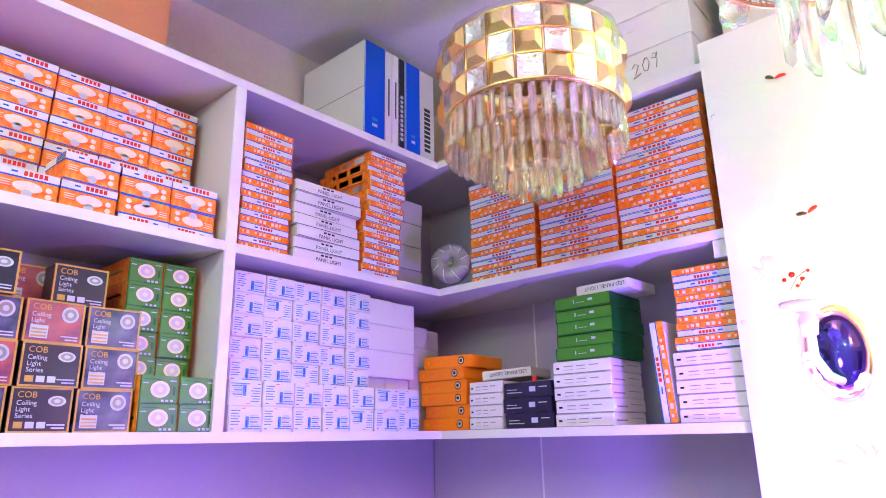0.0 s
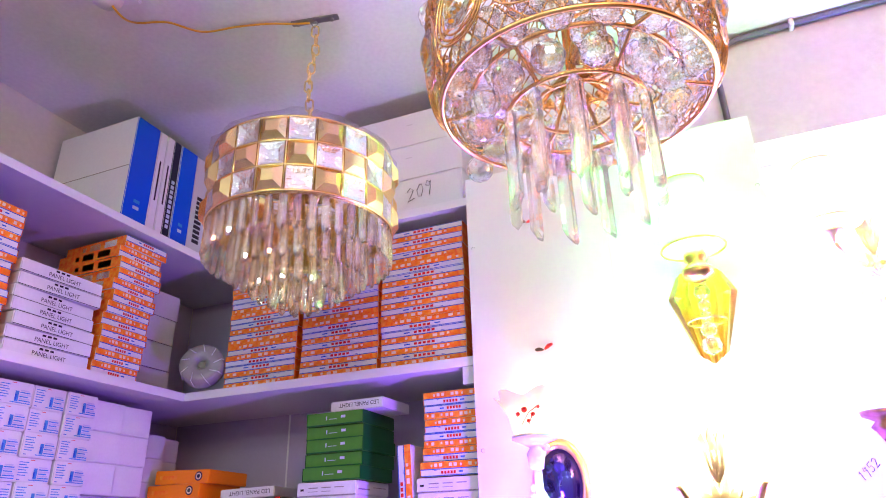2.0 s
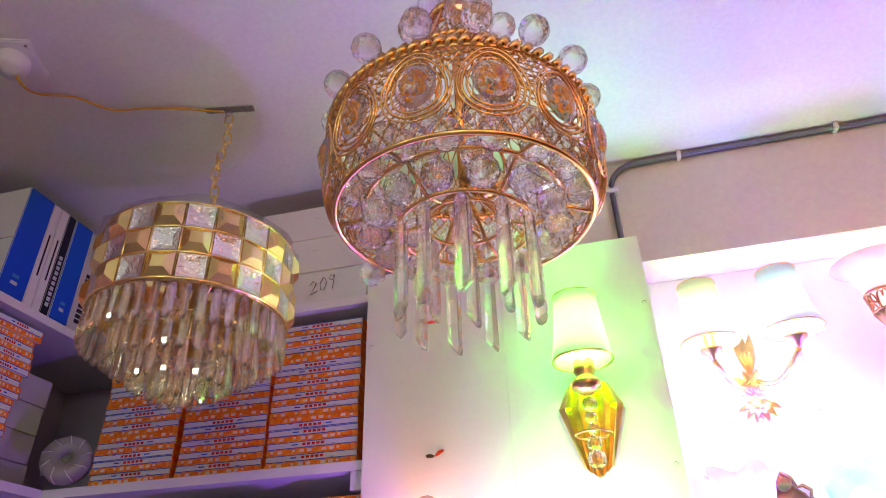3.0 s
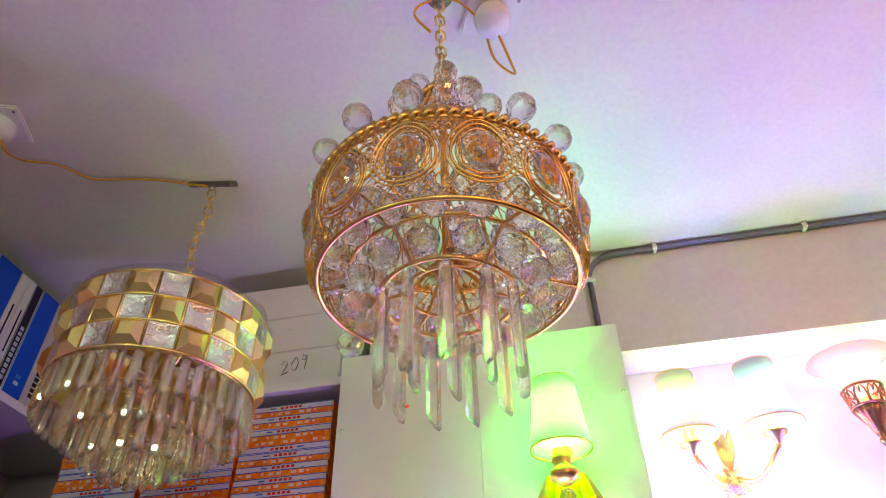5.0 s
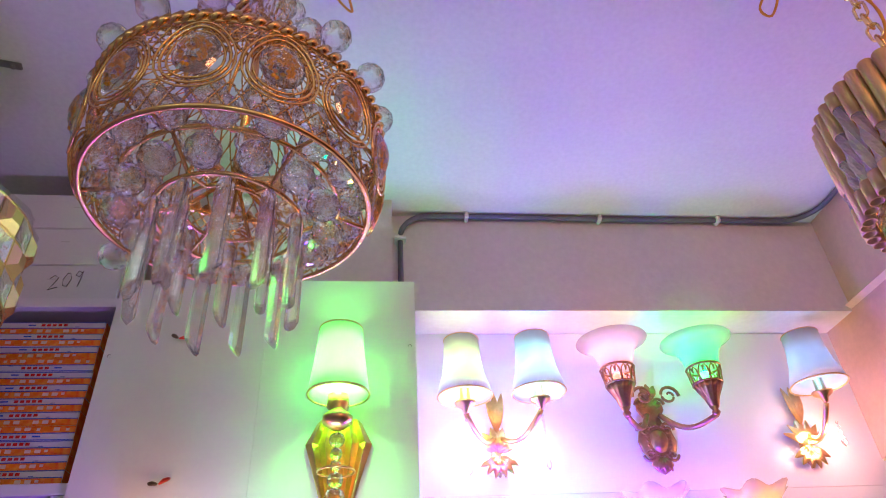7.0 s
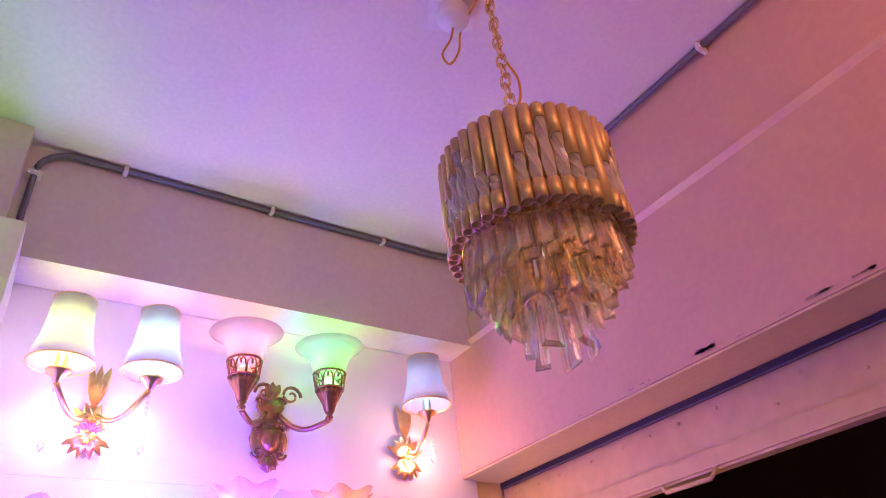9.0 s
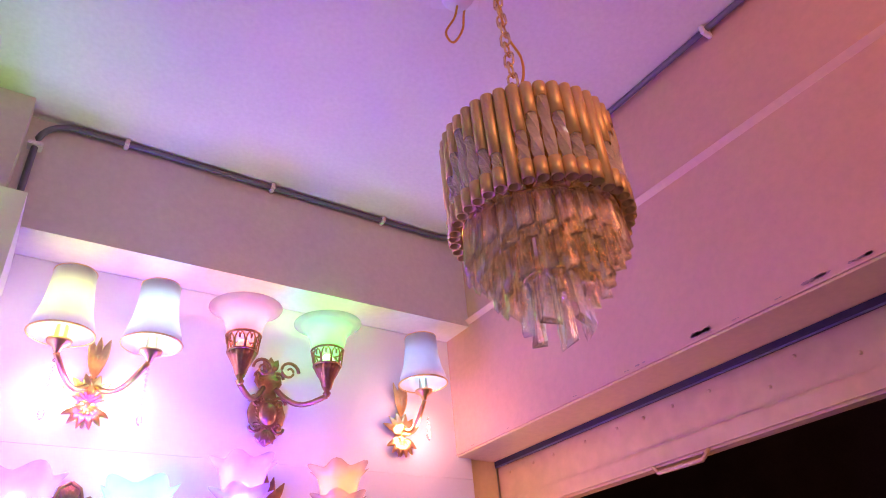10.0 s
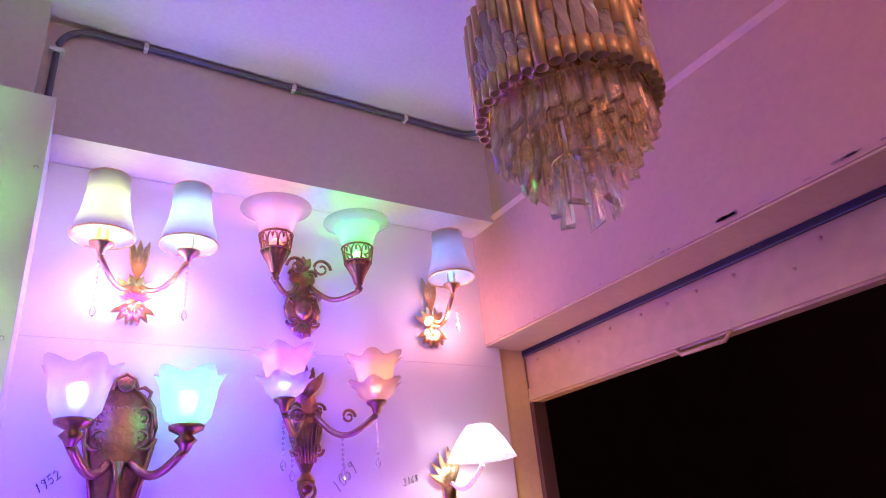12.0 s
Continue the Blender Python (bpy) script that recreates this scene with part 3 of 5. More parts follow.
gr_a, gr_b = green_proto(0.0665, 0.0460, 0.13), green_proto(0.0720, 0.0490, 0.06)
spots = [(gr_a, -0.7600 + c * 0.0685, ZL + 0.001 + r * 0.0463, -0.075) for r in range(7) for c in range(2)] + [(gr_b, -0.7440 + c * 0.0740, ZL + 0.001 + r * 0.0495, -0.008) for r in range(2) for c in range(2)]
used = set()
for pr, y, z, x in spots:
    m = face_a(y + jig()[0] * 0.4, z, x + jig()[0], jig()[1])
    ob = pr if pr not in used else copy_thing(pr, m)
    used.add(pr)
    ob.matrix_basis = m
    tagged(ob, "green downlight box with orange sides and lamp picture", "box", "green downlight boxes")

# orange bulb boxes: white band with red bars, picture of a round bulb
OB = [M_orange, M_white, M_blue, M_red, M_pale]
ob_art = [(0.0, 1.0, 0.74, 1.0, 1), (0.0, 1.0, 0.68, 0.74, 2), (0.42, 0.48, 0.79, 0.95, 3), (0.50, 0.56, 0.79, 0.95, 3), (0.58, 0.64, 0.79, 0.95, 3), (0.66, 0.72, 0.79, 0.95, 3), (0.74, 0.80, 0.79, 0.95, 3), (0.22, 0.32, 0.84, 0.90, 2), (0.0, 1.0, 0.0, 0.05, 2),
          (0.06, 0.24, 0.52, 0.55, 4), (0.06, 0.22, 0.44, 0.47, 4), (0.06, 0.24, 0.36, 0.39, 4)]


def bulb_proto(w, h, d):
    ob = new("led_bulb_box", box_mesh("led_bulb_box", w, h, d, OB, ob_art, [(0, 1, 0.74, 1, 1), (0, 1, 0.68, 0.74, 2), (0, 0.45, 0.68, 1.0, 2)]))
    bm = bmesh.new()
    for cx, cz, rx, rz, mi in ((0.0, 0.42, 0.24, 0.19, 0), (0.0, 0.20, 0.09, 0.13, 1), (0.34, 0.45, 0.055, 0.09, 0), (0.34, 0.22, 0.055, 0.09, 0)):
        bm.faces.new([bm.verts.new(((cx + rx * math.cos(a)) * w, -0.0020, (cz + rz * math.sin(a)) * h)) for a in [i * math.pi / 8 for i in range(16)]]).material_index = mi
    part("printed_bulb", bm, [M_pale, M_offw], ob, "picture of a white bulb")
    return ob


bb = bulb_proto(0.0945, 0.0515, 0.09)
spots = [(-0.997 + c * 0.0975, ZM + 0.001 + r * 0.0520, -0.020, r == 0 and c > 1) for c in range(4) for r in range(1 if c == 0 else 2)]
spots += [(-1.0945 - c * 0.0975, ZM + 0.001, -0.020, False) for c in range(6)]
spots += [(-0.717 - c * 0.0965 + 0.002 * r, ZM + 0.001 + r * 0.0520, -0.125, False) for c in range(10) for r in range(6)]
used = False
for y, z, x, flip in spots:
    m = face_a(y + jig()[0] * 0.5, z, x + jig()[0], jig()[1] * 1.4)
    if flip:
        m = m @ pose(0, 0, 0.0515, 0, 180, 0)
    ob = copy_thing(bb, m) if used else bb
    used = True
    ob.matrix_basis = m
    tagged(ob, "orange bulb box with white band and bulb picture", "box", "orange bulb boxes")

# amber boxes with a dark blue badge
am = new("amber_box", box_mesh("amber_box", 0.156, 0.0315, 0.15, [M_amber, M_navy, M_orange, M_pale], [(0.10, 0.42, 0.34, 0.62, 2), (0.06, 0.94, 0.0, 0.04, 2)]))
part("badge", disc("badge", 0.0105, -0.0012, 0.050, 0.0165, None, 1.0, 0.45), [M_navy, M_pale], am, "dark blue round badge")
for k, (dx, t) in enumerate(((0.0, 0.5), (0.004, -0.5), (-0.004, 1.0), (-0.008, 2.0), (-0.014, 1.0), (0.004, 3.0))):
    m = face_b(-0.002 + dx, ZL + 0.001 + k * 0.0322, 0.018 + 0.004 * (k % 2), t, 1.2 if k == 5 else 0)
    ob = copy_thing(am, m) if k else am
    ob.matrix_basis = m
    tagged(ob, "bright amber carton with a dark blue badge", "carton", "stack of amber cartons")

# white, black and green slim cartons on the low shelf
# print marks, then a grey foot line as painted shade under each carton
w_art = [(0.06, 0.12, 0.40, 0.55, 1), (0.2, 0.36, 0.55, 0.62, 2), (0.42, 0.58, 0.55, 0.62, 2), (0.64, 0.80, 0.55, 0.62, 2), (0.2, 0.36, 0.30, 0.34, 2), (0.42, 0.58, 0.30, 0.34, 2), (0.0, 1.0, 0.0, 0.05, 2)]
w1 = box_mesh("slim_carton", 0.104, 0.0285, 0.14, [M_white, M_black, M_tape], w_art)
w2 = box_mesh("slim_carton", 0.146, 0.0285, 0.15, [M_white, M_black, M_tape], w_art, [(0.06, 0.4, 0.35, 0.45, 2), (0.5, 0.9, 0.55, 0.6, 2)])
w3 = box_mesh("slim_carton", 0.136, 0.0270, 0.15, [M_white, M_black, M_tape], w_art)
bk = box_mesh("slim_carton", 0.136, 0.0350, 0.15, [M_navy, M_silver, M_offw], [(0.55, 0.68, 0.35, 0.68, 1), (0.08, 0.40, 0.30, 0.36, 2), (0.08, 0.30, 0.5, 0.55, 2), (0.75, 0.92, 0.6, 0.66, 2)])
gn = box_mesh("slim_carton", 0.142, 0.0285, 0.15, [M_green, M_dkgreen, M_silver], [(0.0, 1.0, 0.0, 0.10, 1), (0.35, 0.37, 0.4, 0.7, 2), (0.40, 0.55, 0.44, 0.48, 2), (0.62, 0.70, 0.5, 0.7, 2)], [(0.0, 1.0, 0.0, 1.0, 1)])
for k in range(4):
    put("slim_carton", w1, face_b(0.134 + jig()[0], ZL + 0.001 + k * 0.0290, 0.016, jig()[1]), "slim white lamp carton with grey print", "carton", "slim white cartons")
for k in range(3):
    put("slim_carton", bk, face_b(0.2610 + jig()[0], ZL + 0.001 + k * 0.0356, 0.014, jig()[1]), "slim black lamp carton with silver label", "carton", "slim black cartons")
for k in range(5):
    put("slim_carton", w2, face_b(0.409 + jig()[0], ZL + 0.001 + k * 0.0290, 0.016, jig()[1]), "slim white lamp carton with grey print", "carton", "slim white cartons")
for k in range(5):
    put("slim_carton", gn, face_b(0.420 + jig()[0] * 1.5, ZL + 0.147 + k * 0.0290, 0.016 + 0.006 * (k % 2), jig()[1] * 1.5), "slim glossy green lamp carton", "carton", "slim green cartons")
for k in range(5):
    put("slim_carton", w3, face_b(0.694 + jig()[0], ZL + 0.001 + k * 0.0278, 0.012, jig()[1]), "slim white lamp carton with grey print", "carton", "slim white cartons")
lp = new("slim_carton", box_mesh("slim_carton", 0.136, 0.0225, 0.12, [M_white, M_black, M_offw], [(0.0, 1.0, 0.0, 0.06, 2)]))
q = part("print", lettering("LED PANEL LIGHT", 0.0128, M_black), None, lp, "black printed words")
q.matrix_basis = pose(0.058, -0.0008, 0.0165, 0, 180, 0)
lp.matrix_basis = face_b(0.474, ZL + 0.2925, 0.022, -3)
tagged(lp, "white panel light carton upside down on green cartons", "carton")
lp2 = copy_thing(lp, face_b(0.180, ZL + 0.1235, 0.045, 9, -2))
tagged(lp2, "white panel light carton lying on slim cartons", "carton")
bm = bmesh.new()
block(bm, 0.252, 0.267, 0.05, 0.053, ZL + 0.1085, ZL + 0.124, bevel=0.001)
tagged(part("red_tag", bm, M_red), "small red card tag on black cartons", "tag")

# top shelf: upright cartons, big white cartons, brown cardboard box
UPR = ((0.076, M_brightblue, 0.0), (0.026, M_white, 0.001), (0.024, M_white, 0.0), (0.026, M_navy, 0.0015), (0.060, M_brightblue, 0.0), (0.062, M_offw, 0.003))
y = -0.268
for w, m, dx in UPR:
    art = [(0.38, 0.62, 0.12, 0.15, 3), (0.38, 0.62, 0.18, 0.21, 4)] if m is M_brightblue else [(0.3, 0.7, 0.10 + 0.05 * k, 0.135 + 0.05 * k, 3 if m is M_navy else 2) for k in range(10)] if m is M_navy or m is M_offw else [(0.42, 0.60, 0.3, 0.7, 2)]
    ob = put("upright_carton", box_mesh("upright_carton", w - 0.001, 0.284, 0.27, [m, M_white], (), "plain"), face_a(y + w / 2, ZT + 0.001, -0.012 - dx, 0, 0), "tall %s carton standing upright on the top shelf" % ("glossy blue" if m is M_brightblue else "black and white" if m is M_navy else "white"), "carton", "upright cartons on the top shelf")
    bm = bmesh.new()
    block(bm, -w / 2 - 0.0004, -w / 2 + 0.0006, 0.004, 0.266, 0.1412, 0.1428)
    part("lid_seam", bm, M_tape, ob)
    for x0, x1, z0, z1, mi in art:
        bm = bmesh.new()
        block(bm, (x0 - 0.5) * w, (x1 - 0.5) * w, -0.0008, -0.0003, z0 * 0.284, z1 * 0.284)
        part("print_bar", bm, (None, None, M_black, M_silver, M_ltblue)[mi], ob)
    y += w + 0.0006
cart = box_mesh("white_carton", 0.300, 0.0970, 0.26, [M_white, M_black, M_offw], [(0.0, 1.0, 0.0, 0.008, 2), (0.5, 0.56, 0.62, 0.64, 2)])
for k in range(3):
    ob = put("white_carton", cart, face_b(0.594 + 0.002 * k, ZT + 0.001 + k * 0.0976, 0.024, 0.3 * k), "large white lamp carton on the top shelf", "carton", "white cartons on the top shelf")
    if k == 0:
        ink = part("handwriting", scrawl("209", 0.034), M_black, ob, "handwritten black number")
        ink.matrix_basis = pose(0.008, -0.0012, 0.034, 0, -14, 0)
put("cardboard_box", box_mesh("cardboard_box", 0.42, 0.30, 0.26, [M_card, M_offw], [(0, 1, 0.49, 0.51, 1)]), face_a(-1.0, ZT + 0.001, -0.03), "brown cardboard box on the top shelf", "box", "")

# ---- chandeliers ----


def crystal(name, tint=(1.0, 1.0, 1.0), rough=0.01, clear=0.32, shine=0.06):
    """Cut crystal: real glass, in part thin and clear, with a bright polish on its facets."""
    m = bpy.data.materials.new(name)
    m.use_nodes = True
    nt = m.node_tree
    nt.nodes.remove(nt.nodes["Principled BSDF"])
    g, t, mx = nt.nodes.new("ShaderNodeBsdfGlass"), nt.nodes.new("ShaderNodeBsdfTransparent"), nt.nodes.new("ShaderNodeMixShader")
    gl, mx2 = nt.nodes.new("ShaderNodeBsdfGlossy"), nt.nodes.new("ShaderNodeMixShader")
    g.inputs["Color"].default_value, g.inputs["Roughness"].default_value, g.inputs["IOR"].default_value = (*tint, 1), rough, 1.52
    t.inputs["Color"].default_value = (*tint, 1)
    gl.inputs["Color"].default_value, gl.inputs["Roughness"].default_value = (*tint, 1), 0.05
    mx.inputs[0].default_value, mx2.inputs[0].default_value = clear, shine
    nt.links.new(g.outputs[0], mx.inputs[1])
    nt.links.new(t.outputs[0], mx.inputs[2])
    nt.links.new(mx.outputs[0], mx2.inputs[1])
    nt.links.new(gl.outputs[0], mx2.inputs[2])
    nt.links.new(mx2.outputs[0], nt.nodes["Material Output"].inputs[0])
    return m


G_clear = crystal("clear_crystal")
G_amber = crystal("champagne_crystal", (1.0, 0.985, 0.92), 0.01, 0.45, 0.16)
G_gold = crystal("gold_champagne_crystal", (1.0, 0.975, 0.86), 0.01, 0.45, 0.16)
G_sheet = crystal("clear_plastic_film", (0.97, 0.97, 0.97), 0.12, 0.85, 0.06)
M_silverc = mat("silvered_crystal", (0.90, 0.89, 0.86), 0.20, 1.0, var=0.10, grain=130, bump=0.9)


def milky_rod():
    """Twisted glass that scatters about half of its light."""
    m = crystal("twisted_glass", (1.0, 1.0, 1.0), 0.05, 0.3)
    nt = m.node_tree
    out = nt.nodes["Material Output"]
    src = out.inputs[0].links[0].from_socket
    d, t, a, b = nt.nodes.new("ShaderNodeBsdfDiffuse"), nt.nodes.new("ShaderNodeBsdfTranslucent"), nt.nodes.new("ShaderNodeMixShader"), nt.nodes.new("ShaderNodeMixShader")
    for n in (d, t):
        n.inputs["Color"].default_value = (0.97, 0.92, 0.74, 1)
    b.inputs[0].default_value = 0.5
    nt.links.new(d.outputs[0], a.inputs[1])
    nt.links.new(t.outputs[0], a.inputs[2])
    nt.links.new(src, b.inputs[1])
    nt.links.new(a.outputs[0], b.inputs[2])
    nt.links.new(b.outputs[0], out.inputs[0])
    return m


G_rod = milky_rod()
M_goldm = mat("polished_gold", (0.92, 0.70, 0.29), 0.24, 1.0, var=0.12, grain=40, bump=0.02)
M_goldt = mat("satin_gold", (0.74, 0.53, 0.22), 0.45, 0.55, var=0.15, grain=60, bump=0.03)
M_rose = mat("rose_gold", (0.90, 0.56, 0.19), 0.22, 1.0, var=0.15, grain=50, bump=0.03)
M_amberj = mat("amber_core", lin(235, 150, 30), 0.30, 0.3, var=0.4, grain=220, bump=0.3)
M_steel = mat("dull_steel", (0.30, 0.29, 0.28), 0.4, 0.9, var=0.2)
M_wire = mat("yellow_wire", lin(205, 150, 20), 0.45, var=0.1, bump=0.0)


def child(parent, name, me, m=Matrix(), label=""):
    ob = new(name, me)
    ob.parent, ob.matrix_basis = parent, m
    return tagged(ob, label) if label else ob


def around(r, z, a, tilt=0.0, scale=1.0):
    """On a circle about the axis, with local -y turned outwards."""
    return Matrix.Rotation(a, 4, "Z") @ pose(0, -r, z, tilt, 0, 0) @ Matrix.Scale(scale, 4)


def drop_mesh(w, length, thick=0.62):
    """A long cut drop: flat six-sided bar, chamfered at the top, pointed at the foot."""
    bm = bmesh.new()
    prof = [(w / 2, 0.0), (w * 0.24, -w * 0.5 * thick), (-w * 0.24, -w * 0.5 * thick), (-w / 2, 0.0), (-w * 0.24, w * 0.5 * thick), (w * 0.24, w * 0.5 * thick)]
    rows = [[bm.verts.new((x * k, y * k, z)) for x, y in prof] for k, z in ((0.35, 0), (0.95, -0.07 * length), (1.0, -0.5 * length), (1.0, -0.80 * length), (0.85, -0.92 * length), (0.40, -length))]
    for a, b in zip(rows, rows[1:]):
        for i in range(6):
            bm.faces.new((a[i], a[(i + 1) % 6], b[(i + 1) % 6], b[i]))
    bm.faces.new(rows[0][::-1])
    bm.faces.new(rows[-1])
    return mesh_of("crystal_drop", bm, G_clear)


def ball_mesh(r, material):
    bm = bmesh.new()
    spin(bm, [(max(0.0004, r * math.sin(a)), r * math.cos(a)) for a in [k * math.pi / 8 for k in range(9)]], 12, smooth=False)
    return mesh_of("crystal_ball", bm, material)


def bar_mesh(w, length):
    """A long cut bar with a slanting foot."""
    bm = bmesh.new()
    prof = [(w / 2, 0.0), (w * 0.25, -w * 0.35), (-w * 0.25, -w * 0.35), (-w / 2, 0.0), (-w * 0.25, w * 0.35), (w * 0.25, w * 0.35)]
    rows = [[bm.verts.new((x * k, y * k, z + (x * 0.9 if low else 0))) for x, y in prof] for k, z, low in ((0.4, 0, 0), (1.0, -0.008, 0), (1.0, -length, 1), (0.75, -length - 0.004, 1))]
    for a, b in zip(rows, rows[1:]):
        for i in range(6):
            bm.faces.new((a[i], a[(i + 1) % 6], b[(i + 1) % 6], b[i]))
    bm.faces.new(rows[0][::-1])
    bm.faces.new(rows[-1])
    return mesh_of("crystal_bar", bm, G_clear)


def link_mesh(material, l=0.030, w=0.016, t=0.0022):
    bm = bmesh.new()
    pts = [((w / 2) * math.sin(a), 0, (l - w) / 2 * (1 if math.cos(a) > 0 else -1) + (w / 2) * math.cos(a)) for a in [k * math.pi / 8 + 0.01 for k in range(17)]]
    tube(bm, pts, t, 6, ends=False)
    return mesh_of("chain_link", bm, material)


def chain(parent, z0, z1, material, lean=(0, 0)):
    n = max(2, round((z0 - z1) / 0.0245))
    me = link_mesh(material)
    for k in range(n):
        f = (k + 0.5) / n
        child(parent, "chain_link", me, pose(lean[0] * math.sin(f * 9) * 0.004, lean[1] * math.sin(f * 7) * 0.004, z0 + (z1 - z0) * f, 0, 4 * math.sin(k * 2.1), 90 * (k % 2) + 20))


def bracket(parent, turn):
    bm = bmesh.new()
    block(bm, -0.055, 0.055, -0.008, 0.008, -0.006, 0.0, bevel=0.0015)
    for x in (-0.04, 0.04):
        spin(bm, [(0.0005, -0.010), (0.005, -0.010), (0.005, -0.006)], 8, 0, pose(x, 0, 0))
    tube(bm, [(0, 0, -0.004), (0.007, 0, -0.014), (0, 0, -0.024), (-0.007, 0, -0.014), (0, 0, -0.005)], 0.002, 6)
    child(parent, "ceiling_bracket", mesh_of("ceiling_bracket", bm, M_steel), pose(0, 0, 0, 0, 0, turn), "dull steel ceiling bracket")


def hang(name, x, y, label, size):
    ob = tagged(new(name), label, "chandelier")
    ob.matrix_basis = pose(x, y, CEIL) @ Matrix.Scale(size, 4)
    return ob


# drum chandelier with a chequered band of gold and crystal tiles
ch = hang("chandelier", 0.530, -0.305, "drum chandelier with chequered gold and crystal tiles", 0.998)
bracket(ch, 12)
chain(ch, -0.022, -0.300, M_goldm, (1, 1))
R1, ZB, ZTP = 0.176, 2.189 - CEIL, 2.338 - CEIL
bm = bmesh.new()
for z in (ZTP, ZTP - 0.0497, ZTP - 0.0993, ZB):
    ring(bm, R1, z, 0.0028, 66)
N1 = 22
for k in range(N1):
    a = 2 * math.pi * k / N1
    tube(bm, [(R1 * math.cos(a), R1 * math.sin(a), ZB), (R1 * math.cos(a), R1 * math.sin(a), ZTP)], 0.0022, 6)
for k in range(4):
    a = math.pi / 4 + k * math.pi / 2
    tube(bm, [(R1 * math.cos(a), R1 * math.sin(a), ZTP), (0.01 * math.cos(a), 0.01 * math.sin(a), ZTP + 0.015)], 0.003, 6)
    tube(bm, [(R1 * math.cos(a), R1 * math.sin(a), ZB), (0.01 * math.cos(a), 0.01 * math.sin(a), ZB)], 0.003, 6)
tube(bm, [(0, 0, ZTP + 0.10), (0, 0, ZB - 0.09)], 0.005, 8)
child(ch, "frame", mesh_of("frame", bm, M_goldm), label="polished gold wire frame")
# plate added inside the drum, to throw a gold cast into the crystals
bm = bmesh.new()
spin(bm, [(0.0005, ZTP - 0.006), (0.150, ZTP - 0.006), (0.150, ZTP - 0.002), (0.0005, ZTP - 0.002)], 40)
child(ch, "reflector_plate", mesh_of("reflector_plate", bm, M_goldm), label="gold plate added to reflect into the crystals")
for k in range(5):
    a = k * 2 * math.pi / 5
    bm = bmesh.new()
    spin(bm, [(0.0005, ZTP - 0.060), (0.010, ZTP - 0.058), (0.012, ZTP - 0.030), (0.018, ZTP - 0.020), (0.018, ZTP - 0.008)], 14, 0, Matrix.Translation((0.085 * math.cos(a), 0.085 * math.sin(a), 0)))
    child(ch, "bulb_holder", mesh_of("bulb_holder", bm, M_goldm), label="gold bulb holder")
tile_w, tile_h = 2 * math.pi * R1 / N1 * 0.90, 0.0450


def tile_mesh(material, rise):
    bm = bmesh.new()
    o = [bm.verts.new((sx * tile_w / 2, 0, sz * tile_h / 2)) for sx, sz in ((-1, -1), (1, -1), (1, 1), (-1, 1))]
    i = [bm.verts.new((sx * tile_w / 4.2, -rise, sz * tile_h / 4.2)) for sx, sz in ((-1, -1), (1, -1), (1, 1), (-1, 1))]
    b = [bm.verts.new((sx * tile_w / 2, 0.005, sz * tile_h / 2)) for sx, sz in ((-1, -1), (1, -1), (1, 1), (-1, 1))]
    bm.faces.new(i)
    bm.faces.new(b[::-1])
    for k in range(4):
        bm.faces.new((o[k], o[(k + 1) % 4], i[(k + 1) % 4], i[k]))
        bm.faces.new((b[k], b[(k + 1) % 4], o[(k + 1) % 4], o[k]))
    return mesh_of("tile", bm, material)


t_gold, t_glass = tile_mesh(M_goldm, 0.012), tile_mesh(M_silverc, -0.004)
for k in range(N1):
    for r in range(3):
        child(ch, "tile", t_gold if (k + r) % 2 else t_glass, around(R1, ZTP - 0.0248 - r * 0.0497, 2 * math.pi * (k + 0.5) / N1 + math.pi / 2))
for rr, z in ((0.169, ZB), (0.124, ZB - 0.030), (0.080, ZB - 0.060), (0.040, ZB - 0.090)):
    bm = bmesh.new()
    ring(bm, rr, z, 0.0024, 48)
    child(ch, "tier_ring", mesh_of("tier_ring", bm, M_goldm), label="gold ring that carries crystals")
d1 = drop_mesh(0.0175, 0.068)
d1.materials.clear()
d1.materials.append(G_amber)
for rr, z, n in ((0.169, ZB, 44), (0.124, ZB - 0.030, 32), (0.080, ZB - 0.060, 20), (0.040, ZB - 0.084, 10), (0.010, ZB - 0.090, 3)):
    for k in range(n):
        child(ch, "crystal_drop", d1, around(rr, z - 0.002, 2 * math.pi * k / n, -2) @ Matrix.Rotation(GOODS.uniform(-0.7, 0.7), 4, "Z"))
bm = bmesh.new()
rg = random.Random(3)
prof = [(0.184, ZTP - 0.03), (0.181, ZTP + 0.012), (0.150, ZTP + 0.035), (0.09, ZTP + 0.060), (0.035, ZTP + 0.085), (0.012, ZTP + 0.115)]
spin(bm, prof, 40)
for v in bm.verts:
    v.co += Vector((rg.uniform(-1, 1), rg.uniform(-1, 1), rg.uniform(-1, 1))) * 0.006
child(ch, "plastic_cover", mesh_of("plastic_cover", bm, G_sheet), label="crumpled clear plastic cover")

# crystal ball chandelier with oval medallions
ch = hang("chandelier", 1.1273, -0.642, "rose-gold tiered chandelier with crystal balls and bars", 0.958)
bm = bmesh.new()
spin(bm, [(0.0005, -0.030), (0.012, -0.028), (0.014, -0.014), (0.024, -0.010), (0.026, 0.0)], 20)
child(ch, "ceiling_cup", mesh_of("ceiling_cup", bm, M_steel), label="small steel ceiling cup")
chain(ch, -0.028, -0.240, M_goldm)
Z = lambda z: z - CEIL - 0.018
RB, RT = 0.155, 0.166
bm = bmesh.new()
ring(bm, RB, Z(2.076), 0.0034, 64)
ring(bm, RT, Z(2.190), 0.003, 64)
ring(bm, 0.080, Z(2.060), 0.003, 40)
ring(bm, 0.050, Z(2.070), 0.0025, 32)
ring(bm, 0.120, Z(2.086), 0.003, 48)
